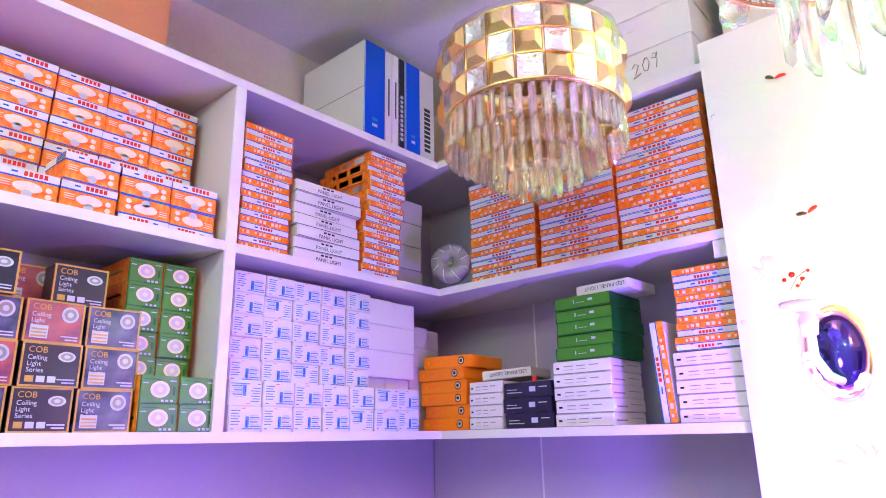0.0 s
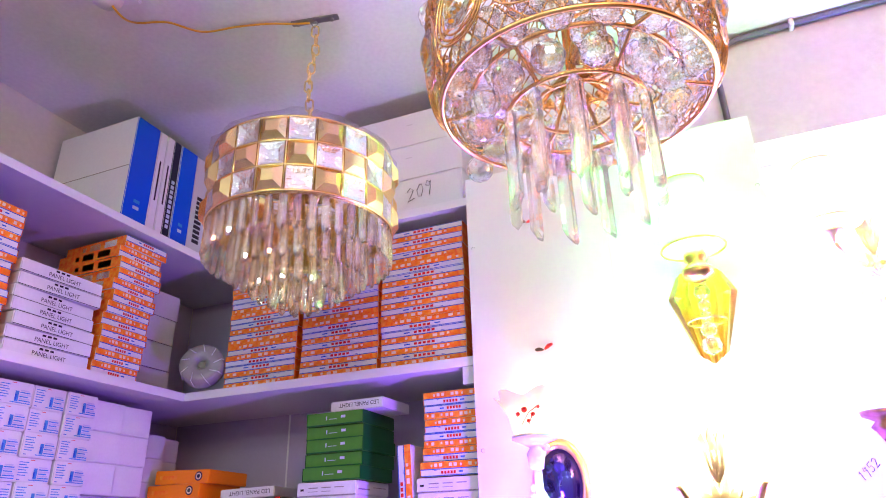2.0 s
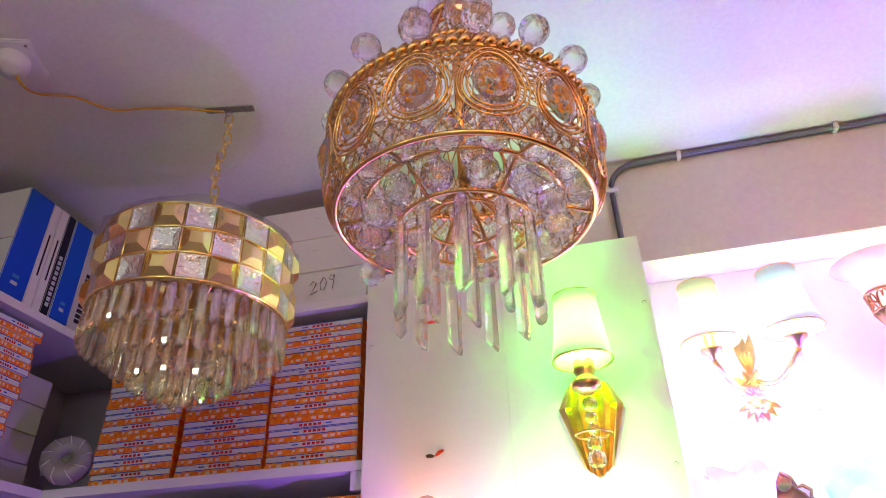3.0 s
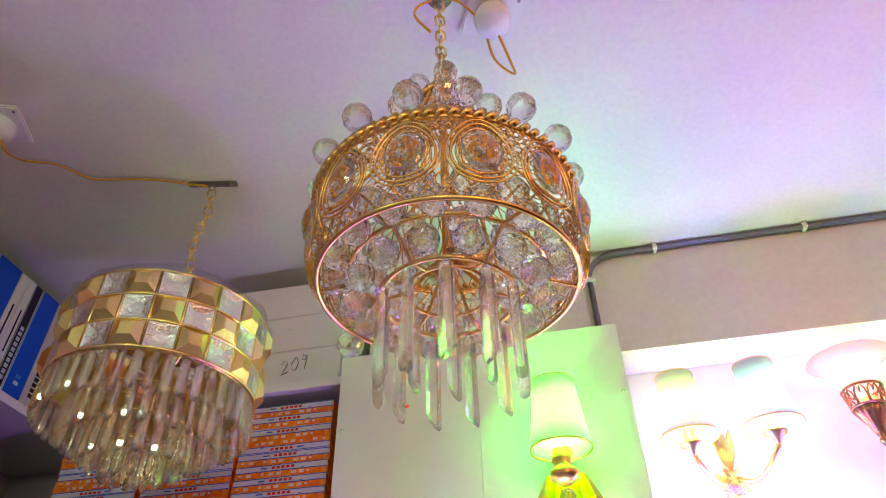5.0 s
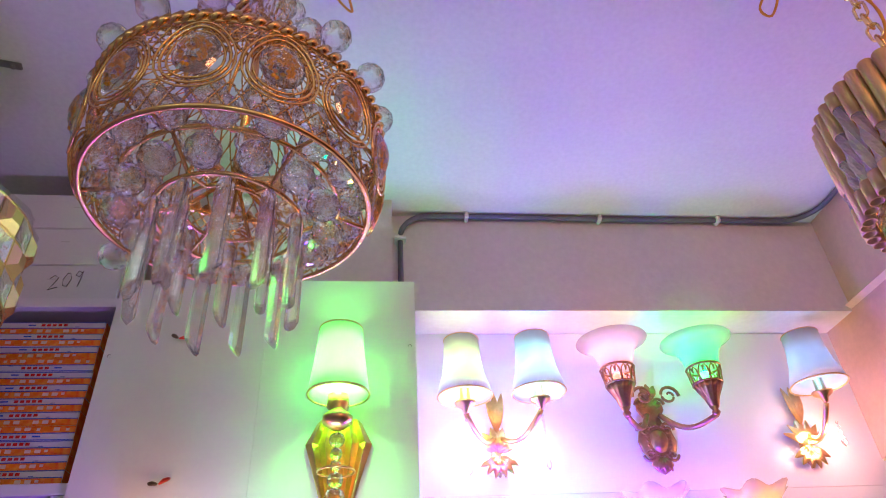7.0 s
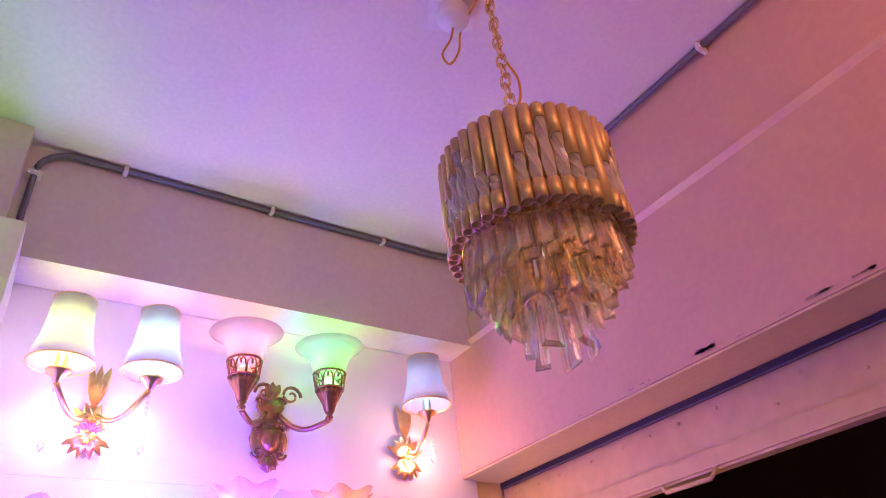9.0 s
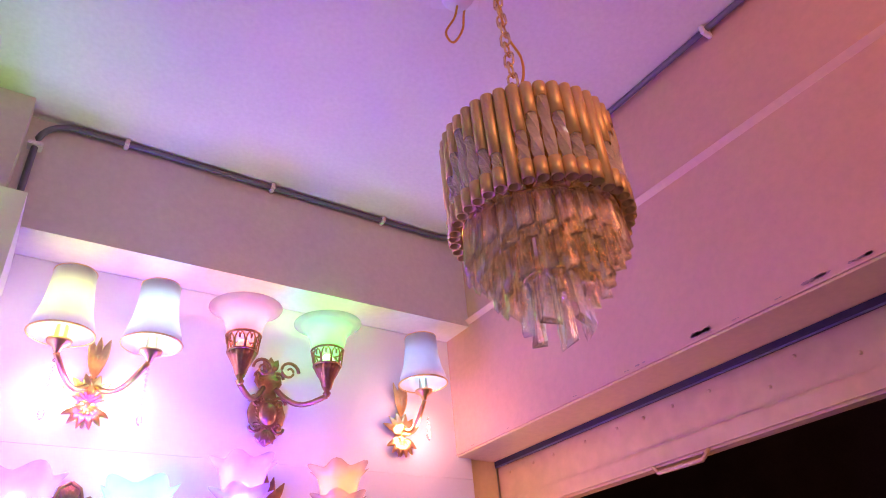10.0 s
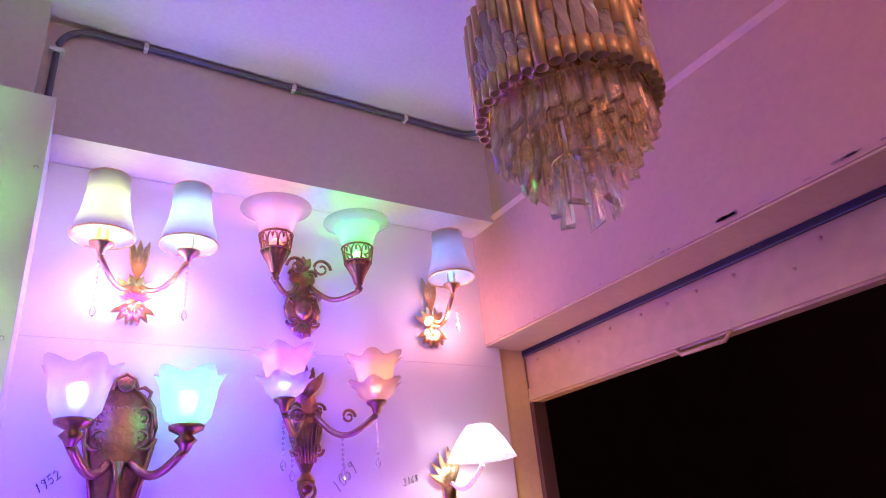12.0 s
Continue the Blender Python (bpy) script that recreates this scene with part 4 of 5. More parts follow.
ring(bm, 0.075, Z(2.310), 0.003, 40)
ring(bm, 0.080, Z(2.275), 0.003, 40)
ring(bm, 0.034, Z(2.420), 0.003, 30)
ring(bm, 0.040, Z(2.390), 0.003, 30)
tube(bm, [(0, 0, Z(2.55)), (0, 0, Z(2.07))], 0.006, 8)
for k in range(6):
    a = k * math.pi / 3 + 0.2
    c, s = math.cos(a), math.sin(a)
    tube(bm, [(0.006 * c, 0.006 * s, Z(2.50)), (0.034 * c, 0.034 * s, Z(2.420)), (0.075 * c, 0.075 * s, Z(2.310)), (RT * c, RT * s, Z(2.190))], 0.0025, 6)
    tube(bm, [(0.006 * c, 0.006 * s, Z(2.12)), (0.05 * c, 0.05 * s, Z(2.07)), (0.08 * c, 0.08 * s, Z(2.06)), (0.12 * c, 0.12 * s, Z(2.086)), (RB * c, RB * s, Z(2.076))], 0.0025, 6)
child(ch, "frame", mesh_of("frame", bm, M_rose), label="rose-gold wire frame")
for k in range(4):
    a = k * math.pi / 2 + 0.5
    bm = bmesh.new()
    tube(bm, [(0.02 * math.cos(a), 0.02 * math.sin(a), Z(2.12)), (0.055 * math.cos(a), 0.055 * math.sin(a), Z(2.14))], 0.011, 12)
    child(ch, "bulb_holder", mesh_of("bulb_holder", bm, M_goldm), label="gold bulb holder")
# rope rims
for rr, z, n in ((RT, Z(2.196), 74), (0.076, Z(2.313), 46), (0.034, Z(2.422), 20)):
    bm = bmesh.new()
    for k in range(n):
        m = around(rr, z, 2 * math.pi * k / n) @ pose(0, 0, 0, 0, 38, 0)
        tube(bm, [m @ Vector((0, 0, -0.009)), m @ Vector((0, -0.003, 0)), m @ Vector((0, 0, 0.010))], 0.0052, 6)
    tagged(child(ch, "rope_rim", mesh_of("rope_rim", bm, M_rose), label="twisted rose-gold rope rim"), kind="stuff")
# beaded wire lattice of the band and of the cones
bm = bmesh.new()


def lattice(r0, z0, r1, z1, n, twist, bead, t=0.0010):
    for k in range(n):
        for s in (1, -1):
            pts = []
            for j in range(7):
                f = j / 6
                a, r = 2 * math.pi * k / n + s * twist * f, r0 + (r1 - r0) * f
                pts.append((r * math.cos(a), r * math.sin(a), z0 + (z1 - z0) * f))
            tube(bm, pts, t, 4, ends=False)
            for p in pts[1:-1]:
                spin(bm, [(0.0003, -bead), (bead, 0), (0.0003, bead)], 5, 1, Matrix.Translation(p), smooth=False)


lattice(RT, Z(2.190), RT - 0.003, Z(2.145), 72, 0.20, 0.0026)
lattice(RB + 0.004, Z(2.110), RB, Z(2.078), 44, 0.14, 0.0024)
lattice(RT, Z(2.194), 0.081, Z(2.275), 44, 0.34, 0.0022)
lattice(0.081, Z(2.275), 0.075, Z(2.310), 36, 0.22, 0.0024)
lattice(0.075, Z(2.313), 0.041, Z(2.390), 20, 0.4, 0.0022)
lattice(0.041, Z(2.390), 0.034, Z(2.420), 16, 0.3, 0.0024)
tagged(child(ch, "beaded_lattice", mesh_of("beaded_lattice", bm, [M_rose, G_clear]), label="fine gold wire lattice with tiny beads"), kind="stuff")
# medallions
NM = 13
bm = bmesh.new()
for sc, t in ((0.92, 0.0018), (0.76, 0.0014), (1.06, 0.0013)):
    pts = []
    for k in range(25):
        a = 2 * math.pi * k / 24 + 0.02
        pts.append((0.036 * sc * math.sin(a) * (1 - 0.22 * math.cos(a)), -0.004 * sc, 0.043 * sc * math.cos(a)))
    for p, q in zip(pts, pts[1:]):
        tube(bm, [p, q], t, 5, ends=False)
    for p in pts[::1]:
        spin(bm, [(0.0003, -t * 1.2), (t * 1.2, 0), (0.0003, t * 1.2)], 5, 1 if sc < 1.1 else 0, Matrix.Translation(p))
me_frame = mesh_of("medallion_frame", bm, [M_rose, G_clear])
bm = bmesh.new()
spin(bm, [(0.0004, 0.010), (0.010, 0.008), (0.020, 0.003), (0.024, 0.0), (0.020, -0.004), (0.0004, -0.006)], 14, 0, Matrix.Rotation(radians(90), 4, "X") @ Matrix.Diagonal((1, 1.25, 1, 1)), smooth=False)
me_jewel = mesh_of("jewel", bm, G_clear)
bm = bmesh.new()
rg = random.Random(8)
for k in range(44):
    a, r = rg.uniform(0, 6.28), 0.016 * math.sqrt(rg.random())
    p = Vector((r * math.cos(a), 0.002, r * 1.2 * math.sin(a) - 0.003))
    spin(bm, [(0.0003, -0.003), (0.003, 0), (0.0003, 0.003)], 6, 0, Matrix.Translation(p))
me_core = mesh_of("amber_core", bm, M_amberj)
for k in range(NM):
    m = around(RT - 0.001, Z(2.135), 2 * math.pi * (k - 0.132) / NM, 3)
    md = child(ch, "medallion", me_frame, m, "beaded oval medallion")
    child(md, "jewel", me_jewel, pose(0, -0.006, 0), "cut oval crystal")
    tagged(child(md, "amber_core", me_core, pose(0, -0.0110, 0), "amber grains set on the crystal"), kind="stuff")
b36 = ball_mesh(0.0185, G_clear)
balls = []
for rr, z, n, off in ((0.166, 2.236, 15, 0.1), (0.086, 2.342, 8, 0.3), (0.040, 2.448, 5, 0.0)):
    for k in range(n):
        a = 2 * math.pi * (k + off) / n
        c, s = math.cos(a), math.sin(a)
        balls.append((rr, Z(z), a))
        bm = bmesh.new()
        tube(bm, [((rr - 0.035) * c, (rr - 0.035) * s, Z(z) - 0.020), ((rr - 0.018) * c, (rr - 0.018) * s, Z(z) + 0.016), (rr * c, rr * s, Z(z) + 0.020)], 0.0014, 5)
        child(ch, "ball_arm", mesh_of("ball_arm", bm, M_rose))
for rr, z, n, off in ((0.136, 2.092, 17, 0.0), (0.110, 2.062, 14, 0.4), (0.130, 2.128, 14, 0.3), (0.092, 2.100, 10, 0.1), (0.108, 2.150, 9, 0.6)):
    for k in range(n):
        balls.append((rr, Z(z), 2 * math.pi * (k + off) / n))
for rr, z, a in balls + [(0.172, Z(2.072), 2.62)]:
    child(ch, "crystal_ball", b36, pose(rr * math.cos(a), rr * math.sin(a), z, GOODS.uniform(-20, 20), GOODS.uniform(-20, 20), GOODS.uniform(0, 90)))
br = bar_mesh(0.0185, 0.112)
br2 = bar_mesh(0.0170, 0.100)
for k in range(11):
    child(ch, "crystal_bar", br, around(0.080, Z(2.056), 2 * math.pi * (k + 0.3) / 11) @ Matrix.Rotation(GOODS.uniform(-0.5, 0.5), 4, "Z"))
for k in range(6):
    child(ch, "crystal_bar", br2, around(0.050, Z(2.066), 2 * math.pi * (k + 0.1) / 6) @ Matrix.Rotation(GOODS.uniform(-0.5, 0.5), 4, "Z"))

# drum of gold tubes with twisted glass rods and crystal tiers
ch = hang("chandelier", 1.9713, -0.6984, "drum chandelier of satin gold tubes and champagne crystals", 1.003)
bracket(ch, -28)
chain(ch, -0.022, -0.430, M_goldm)
R3, N3 = 0.119, 42
ZT3, ZB3 = 2.244 - CEIL, 2.087 - CEIL


def pipe_mesh(length, r=0.0088):
    bm = bmesh.new()
    spin(bm, [(0.0004, 0), (r * 0.7, 0), (r, -0.0015), (r, -length), (r * 0.82, -length), (r * 0.80, -length + 0.02), (0.0004, -length + 0.02)], 14)
    return mesh_of("gold_tube", bm, M_goldt)


def rod_mesh(length, r=0.0080):
    bm = bmesh.new()
    n, rows = 8, 10
    rings = [[bm.verts.new((r * (1.0 if j % 2 else 0.78) * math.cos(2 * math.pi * j / n + i * 0.30), r * (1.0 if j % 2 else 0.78) * math.sin(2 * math.pi * j / n + i * 0.30), -length * i / rows)) for j in range(n)] for i in range(rows + 1)]
    for a, b in zip(rings, rings[1:]):
        for j in range(n):
            bm.faces.new((a[j], b[j], b[(j + 1) % n], a[(j + 1) % n]))
    bm.faces.new(rings[0])
    bm.faces.new(rings[-1][::-1])
    return mesh_of("twisted_glass_rod", bm, G_rod)


full = ZT3 - ZB3
steps = {0: None, 1: 0.082, 2: 0.054, 3: 0.026, 4: 0.054, 5: 0.088, 6: 0.104}
pipes = {None: pipe_mesh(full + 0.004)}
rods = {}
foot = pipe_mesh(0.030)
for k in range(N3):
    a = 2 * math.pi * (k + 0.35) / N3
    cut = steps[k % 7]
    if cut not in pipes:
        pipes[cut] = pipe_mesh(cut)
        rods[cut] = rod_mesh(full - cut - 0.026)
    child(ch, "gold_tube", pipes[cut], around(R3, ZT3, a))
    if cut is not None:
        child(ch, "gold_tube", foot, around(R3, ZB3 + 0.030, a))
        child(ch, "glass_rod", rods[cut], around(R3, ZT3 - cut + 0.002, a))
bm = bmesh.new()
for rr, z in ((R3 - 0.012, ZT3 - 0.01), (R3 - 0.012, ZB3 + 0.01), (0.098, ZB3), (0.068, ZB3 - 0.035), (0.034, ZB3 - 0.075)):
    ring(bm, rr, z, 0.0024, 44)
for k in range(4):
    a = k * math.pi / 2
    tube(bm, [((R3 - 0.012) * math.cos(a), (R3 - 0.012) * math.sin(a), ZT3 - 0.01), (0, 0, ZT3 + 0.01)], 0.003, 6)
    tube(bm, [((R3 - 0.012) * math.cos(a), (R3 - 0.012) * math.sin(a), ZB3 + 0.01), (0, 0, ZB3 + 0.005)], 0.003, 6)
tube(bm, [(0, 0, ZT3 + 0.065), (0, 0, ZB3 - 0.08)], 0.005, 8)
child(ch, "frame", mesh_of("frame", bm, M_goldm), label="gold wire frame")
# another added plate, so the crystals pick up gold from above
bm = bmesh.new()
spin(bm, [(0.0005, ZT3 - 0.016), (0.104, ZT3 - 0.016), (0.104, ZT3 - 0.012), (0.0005, ZT3 - 0.012)], 36)
child(ch, "reflector_plate", mesh_of("reflector_plate", bm, M_goldm), label="gold plate added to reflect into the crystals")


def prism_mesh(w, length, slant, glass):
    """A flat cut prism: bevelled sides, pointed top, slanted foot, crossed facets in front."""
    bm = bmesh.new()
    h, d = w / 2, w * 0.22
    outline = [(-h * 0.35, 0.0), (h * 0.35, 0.0), (h, -length * 0.16), (h, -length + slant), (-h, -length), (-h, -length * 0.16)]
    rim = [bm.verts.new((x, 0, z)) for x, z in outline]
    for side in (-1, 1):
        inner = [bm.verts.new((x * 0.62, side * d, -length * 0.5 + (z + length * 0.5) * 0.86)) for x, z in outline]
        mid = bm.verts.new((0, side * d * (0.45 if side < 0 else 1.0), -length * 0.48))
        for i in range(6):
            j = (i + 1) % 6
            bm.faces.new((rim[i], rim[j], inner[j], inner[i]))
            bm.faces.new((inner[i], inner[j], mid))
    bmesh.ops.recalc_face_normals(bm, faces=bm.faces)
    return mesh_of("crystal_drop", bm, glass)


d3 = prism_mesh(0.023, 0.072, 0.010, G_gold)
d4 = prism_mesh(0.027, 0.072, -0.008, G_clear)
for rr, z, n, me in ((0.100, ZB3 + 0.012, 26, d3), (0.085, ZB3 + 0.004, 20, d3), (0.068, ZB3 - 0.034, 16, d3), (0.034, ZB3 - 0.078, 6, d4), (0.050, ZB3 - 0.010, 10, d3)):
    for k in range(n):
        child(ch, "crystal_drop", me, around(rr, z, 2 * math.pi * k / n, -4) @ Matrix.Rotation(GOODS.uniform(-0.35, 0.35), 4, "Z"))

# ceiling roses and yellow wires


def rose(x, y, turn, wire, name="ceiling_rose"):
    ob = tagged(new(name), "white ceiling rose on a square plate", "ceiling rose", "ceiling roses")
    ob.matrix_basis = pose(x, y, CEIL, 0, 0, turn)
    bm = bmesh.new()
    block(bm, -0.048, 0.048, -0.048, 0.048, -0.010, 0.0, bevel=0.003)
    child(ob, "plate", mesh_of("plate", bm, M_clip))
    bm = bmesh.new()
    spin(bm, [(0.0005, -0.050), (0.010, -0.050), (0.014, -0.046), (0.026, -0.044), (0.031, -0.036), (0.033, -0.020), (0.030, -0.010)], 28)
    child(ob, "cap", mesh_of("cap", bm, M_clip))
    bm = bmesh.new()
    spin(bm, [(0.0005, -0.013), (0.003, -0.013), (0.003, -0.010)], 8, 0, pose(0.038, -0.038, 0))
    child(ob, "screw", mesh_of("screw", bm, M_steel))
    bm = bmesh.new()
    pts = [Vector(p) for p in wire]
    fine = []
    for i in range(len(pts) - 1):
        p0, p1, p2, p3 = pts[max(i - 1, 0)], pts[i], pts[i + 1], pts[min(i + 2, len(pts) - 1)]
        for k in range(5):
            t = k / 5
            fine.append(0.5 * ((2 * p1) + (p2 - p0) * t + (2 * p0 - 5 * p1 + 4 * p2 - p3) * t * t + (3 * p1 - p0 - 3 * p2 + p3) * t ** 3))
    tube(bm, fine + [pts[-1]], 0.0024, 6)
    w = child(ob, "wire", mesh_of("wire", bm, M_wire), label="yellow twin wire")
    w.matrix_basis = pose(x, y, CEIL, 0, 0, turn).inverted()


rose(0.195, -0.565, 20, [(0.195, -0.565, 2.69), (0.205, -0.53, 2.665), (0.175, -0.468, 2.712), (0.233, -0.440, 2.715), (0.281, -0.385, 2.715), (0.36, -0.365, 2.716), (0.43, -0.345, 2.715), (0.476, -0.325, 2.714), (0.52, -0.310, 2.712)])
rose(1.212, -0.588, 25, [(1.212, -0.588, 2.69), (1.232, -0.525, 2.66), (1.236, -0.498, 2.655), (1.205, -0.53, 2.665), (1.195, -0.57, 2.70), (1.18, -0.60, 2.712), (1.150, -0.635, 2.71), (1.10, -0.645, 2.70), (1.085, -0.65, 2.66), (1.112, -0.650, 2.60)])
rose(1.965, -0.603, -28, [(1.965, -0.603, 2.69), (1.967, -0.585, 2.655), (1.960, -0.560, 2.630), (1.980, -0.555, 2.618), (1.995, -0.570, 2.65), (1.990, -0.590, 2.685), (1.983, -0.645, 2.69), (1.975, -0.690, 2.69), (1.970, -0.695, 2.65), (1.990, -0.685, 2.52), (2.010, -0.690, 2.46), (2.000, -0.695, 2.40), (1.980, -0.693, 2.36)])

# ---- wall lamps ----


def frosted(name, tint, through_share=0.6, rough=0.3, clear=0.0):
    """Milky glass or lamp cloth: part of the light scatters through it."""
    m = bpy.data.materials.new(name)
    m.use_nodes = True
    nt = m.node_tree
    nt.nodes.remove(nt.nodes["Principled BSDF"])
    d, t, mx = nt.nodes.new("ShaderNodeBsdfDiffuse"), nt.nodes.new("ShaderNodeBsdfTranslucent"), nt.nodes.new("ShaderNodeMixShader")
    gl, mx2 = nt.nodes.new("ShaderNodeBsdfGlossy"), nt.nodes.new("ShaderNodeMixShader")
    no, co, mc = nt.nodes.new("ShaderNodeTexNoise"), nt.nodes.new("ShaderNodeTexCoord"), nt.nodes.new("ShaderNodeMix")
    mc.data_type = "RGBA"
    no.inputs["Scale"].default_value = 45
    nt.links.new(co.outputs["Object"], no.inputs["Vector"])
    nt.links.new(no.outputs["Fac"], mc.inputs[0])
    mc.inputs[6].default_value, mc.inputs[7].default_value = (*[c * 0.88 for c in tint], 1), (*tint, 1)
    for n in (d, t):
        nt.links.new(mc.outputs[2], n.inputs["Color"])
    gl.inputs["Roughness"].default_value = rough
    mx.inputs[0].default_value, mx2.inputs[0].default_value = through_share, 0.06
    nt.links.new(d.outputs[0], mx.inputs[1])
    nt.links.new(t.outputs[0], mx.inputs[2])
    nt.links.new(mx.outputs[0], mx2.inputs[1])
    nt.links.new(gl.outputs[0], mx2.inputs[2])
    tr, mx3 = nt.nodes.new("ShaderNodeBsdfTransparent"), nt.nodes.new("ShaderNodeMixShader")
    mx3.inputs[0].default_value = clear
    nt.links.new(mx2.outputs[0], mx3.inputs[1])
    nt.links.new(tr.outputs[0], mx3.inputs[2])
    nt.links.new(mx3.outputs[0], nt.nodes["Material Output"].inputs[0])
    return m


S_cloth = frosted("lamp_cloth", (0.84, 0.83, 0.80), 0.55)
S_milk = frosted("milky_glass", (0.76, 0.74, 0.76), 0.6, 0.15, 0.40)
S_petal = frosted("pink_edged_glass", (0.70, 0.58, 0.50), 0.5, 0.15, 0.42)


def lit(name, rgb, strength):
    """The glowing cap of a lit bulb."""
    m = bpy.data.materials.new(name)
    m.use_nodes = True
    bs = m.node_tree.nodes["Principled BSDF"]
    bs.inputs["Base Color"].default_value = (0.8, 0.8, 0.8, 1)
    bs.inputs["Emission Color"].default_value = (*rgb, 1)
    bs.inputs["Emission Strength"].default_value = strength
    return m


B_mint = lit("mint_bulb", (0.22, 1.0, 0.26), 16.0)
B_blue, B_green, B_red, B_orange = lit("blue_bulb", (0.16, 0.34, 1.0), 22.0), lit("green_bulb", (0.20, 1.0, 0.22), 4.0), lit("red_bulb", (1.0, 0.12, 0.05), 3.2), lit("orange_bulb", (1.0, 0.55, 0.28), 9.0)


def bulb(L, place, glow, r=0.013):
    bits(L, "bulb", lambda bm: spin(bm, [(0.0004, r), (r * 0.55, r * 0.85), (r, r * 0.1), (r * 0.85, -r * 0.8), (r * 0.55, -r * 1.5), (0.0004, -r * 1.5)], 18), glow, "small glowing bulb", place)


M_bronze = mat("antique_bronze", (0.36, 0.20, 0.11), 0.36, 0.9, var=0.45, grain=70, bump=0.3)
M_brass = mat("bright_brass", (0.80, 0.56, 0.24), 0.28, 1.0, var=0.25, grain=60, bump=0.15)
M_ceramic = mat("white_ceramic", (0.80, 0.78, 0.80), 0.2, var=0.06, bump=0.05)
M_mirror = mat("blue_mirror", (0.07, 0.06, 0.24), 0.10, 0.9, var=0.1, bump=0.0)


def wall_lamp(x, y, z, label):
    ob = tagged(new("wall_lamp"), label, "wall lamp", "wall lamps on display")
    ob.location = (x, y, z)
    return ob


def bits(parent, name, fn, mats, label="", at=(0, 0, 0)):
    bm = bmesh.new()
    fn(bm)
    return child(parent, name, mesh_of(name, bm, mats), Matrix.Translation(at), label)


def thick(profile, t=0.0018):
    """A shell: out along the profile and back inside it."""
    return profile + [(max(0.001, r - t), z) for r, z in reversed(profile)]


def petals(bm, profile, lobes, wave, dip, segs=48, t=0.002):
    """A blown glass cup whose rim flares in lobes."""
    prof = thick(profile, t)
    top, low = max(z for r, z in prof), min(z for r, z in prof)
    rings = []
    for r, z in prof:
        f = ((z - low) / (top - low)) ** 3
        rings.append([bm.verts.new(((r + wave * f * math.cos(lobes * a)) * math.cos(a), (r + wave * f * math.cos(lobes * a)) * math.sin(a), z + dip * f * math.cos(lobes * a))) for a in [2 * math.pi * i / segs for i in range(segs)]])
    for a, b in zip(rings, rings[1:]):
        for i in range(segs):
            bm.faces.new((a[i], a[(i + 1) % segs], b[(i + 1) % segs], b[i])).smooth = True


def curl(bm, x, y, z, size, sign, t=0.004, turns=1.4, lean=0.0):
    """A flat scroll in the x-z plane."""
    pts = []
    for k in range(22):
        f = k / 21
        a = lean + sign * f * turns * 2 * math.pi
        r = size * (1 - 0.82 * f)
        pts.append((x + r * math.cos(a) - size * math.cos(lean), y - 0.004 * f, z + r * math.sin(a) - size * math.sin(lean)))
    tube(bm, pts, t, 6, taper=0.6)


def leaf(bm, m, length, width, mi=0):
    """A pointed, folded leaf along local z."""
    rows = []
    for k in range(7):
        f = k / 6
        w = width * math.sin(math.pi * min(1, f * 0.92 + 0.06)) ** 0.8 * (1 - 0.25 * f)
        rows.append([bm.verts.new(m @ Vector((sx * w, -0.006 * math.sin(math.pi * f) - d, f * length))) for sx, d in ((-1, 0.0), (-0.5, 0.003), (0, 0.0), (0.5, 0.003), (1, 0.0))])
    back = [bm.verts.new(m @ Vector((0, 0.004, f * length))) for f in (0.05, 0.95)]
    for a, b in zip(rows, rows[1:]):
        for i in range(4):
            f = bm.faces.new((a[i], a[i + 1], b[i + 1], b[i]))
            f.material_index, f.smooth = mi, True


def ornate_plate(bm, h, w, d=0.016):
    """An antique back plate: swelling body, oval boss, beaded rim, crest and foot."""
    flat = Matrix.Diagonal((1, 0.5, 1, 1))
    spin(bm, [(0.002, -h / 2), (w * 0.18, -h * 0.46), (w * 0.30, -h * 0.40), (w * 0.24, -h * 0.35), (w * 0.46, -h * 0.25), (w * 0.52, -h * 0.14), (w * 0.44, -h * 0.03), (w * 0.26, h * 0.05), (w * 0.22, h * 0.12), (w * 0.38, h * 0.22), (w * 0.36, h * 0.30), (w * 0.16, h * 0.38), (w * 0.20, h * 0.43), (0.002, h / 2)], 24, 0, Matrix.Diagonal((1, d / w * 1.6, 1, 1)))
    ell = Matrix.Translation((0, -d * 0.8, -h * 0.15)) @ Matrix.Rotation(radians(90), 4, "X") @ Matrix.Diagonal((1, 1.3, 1, 1))
    spin(bm, [(0.0005, 0.010), (w * 0.16, 0.008), (w * 0.22, 0.002), (w * 0.24, -0.002)], 20, 0, ell)
    for k in range(22):
        a = 2 * math.pi * k / 22
        spin(bm, [(0.0003, -0.003), (0.003, 0), (0.0003, 0.003)], 6, 0, Matrix.Translation((w * 0.31 * math.cos(a), -d * 0.75, -h * 0.15 + w * 0.40 * math.sin(a))))
    for s in (-1, 1):
        curl(bm, s * w * 0.50, -d * 0.3, -h * 0.02, w * 0.20, s, 0.0042, lean=0 if s > 0 else math.pi)
        curl(bm, s * w * 0.46, -d * 0.3, -h * 0.30, w * 0.16, -s, 0.0038, lean=0 if s > 0 else math.pi)
        curl(bm, s * w * 0.40, -d * 0.3, h * 0.28, w * 0.18, s, 0.0038, lean=0 if s > 0 else math.pi)
    for a in (-28, 0, 28):
        leaf(bm, pose(0, -d * 0.5, h * 0.33, 0, a, 0), h * 0.19, w * 0.13)
        leaf(bm, pose(0, -d * 0.5, -h * 0.33, 0, 180 + a, 0), h * 0.17, w * 0.11)


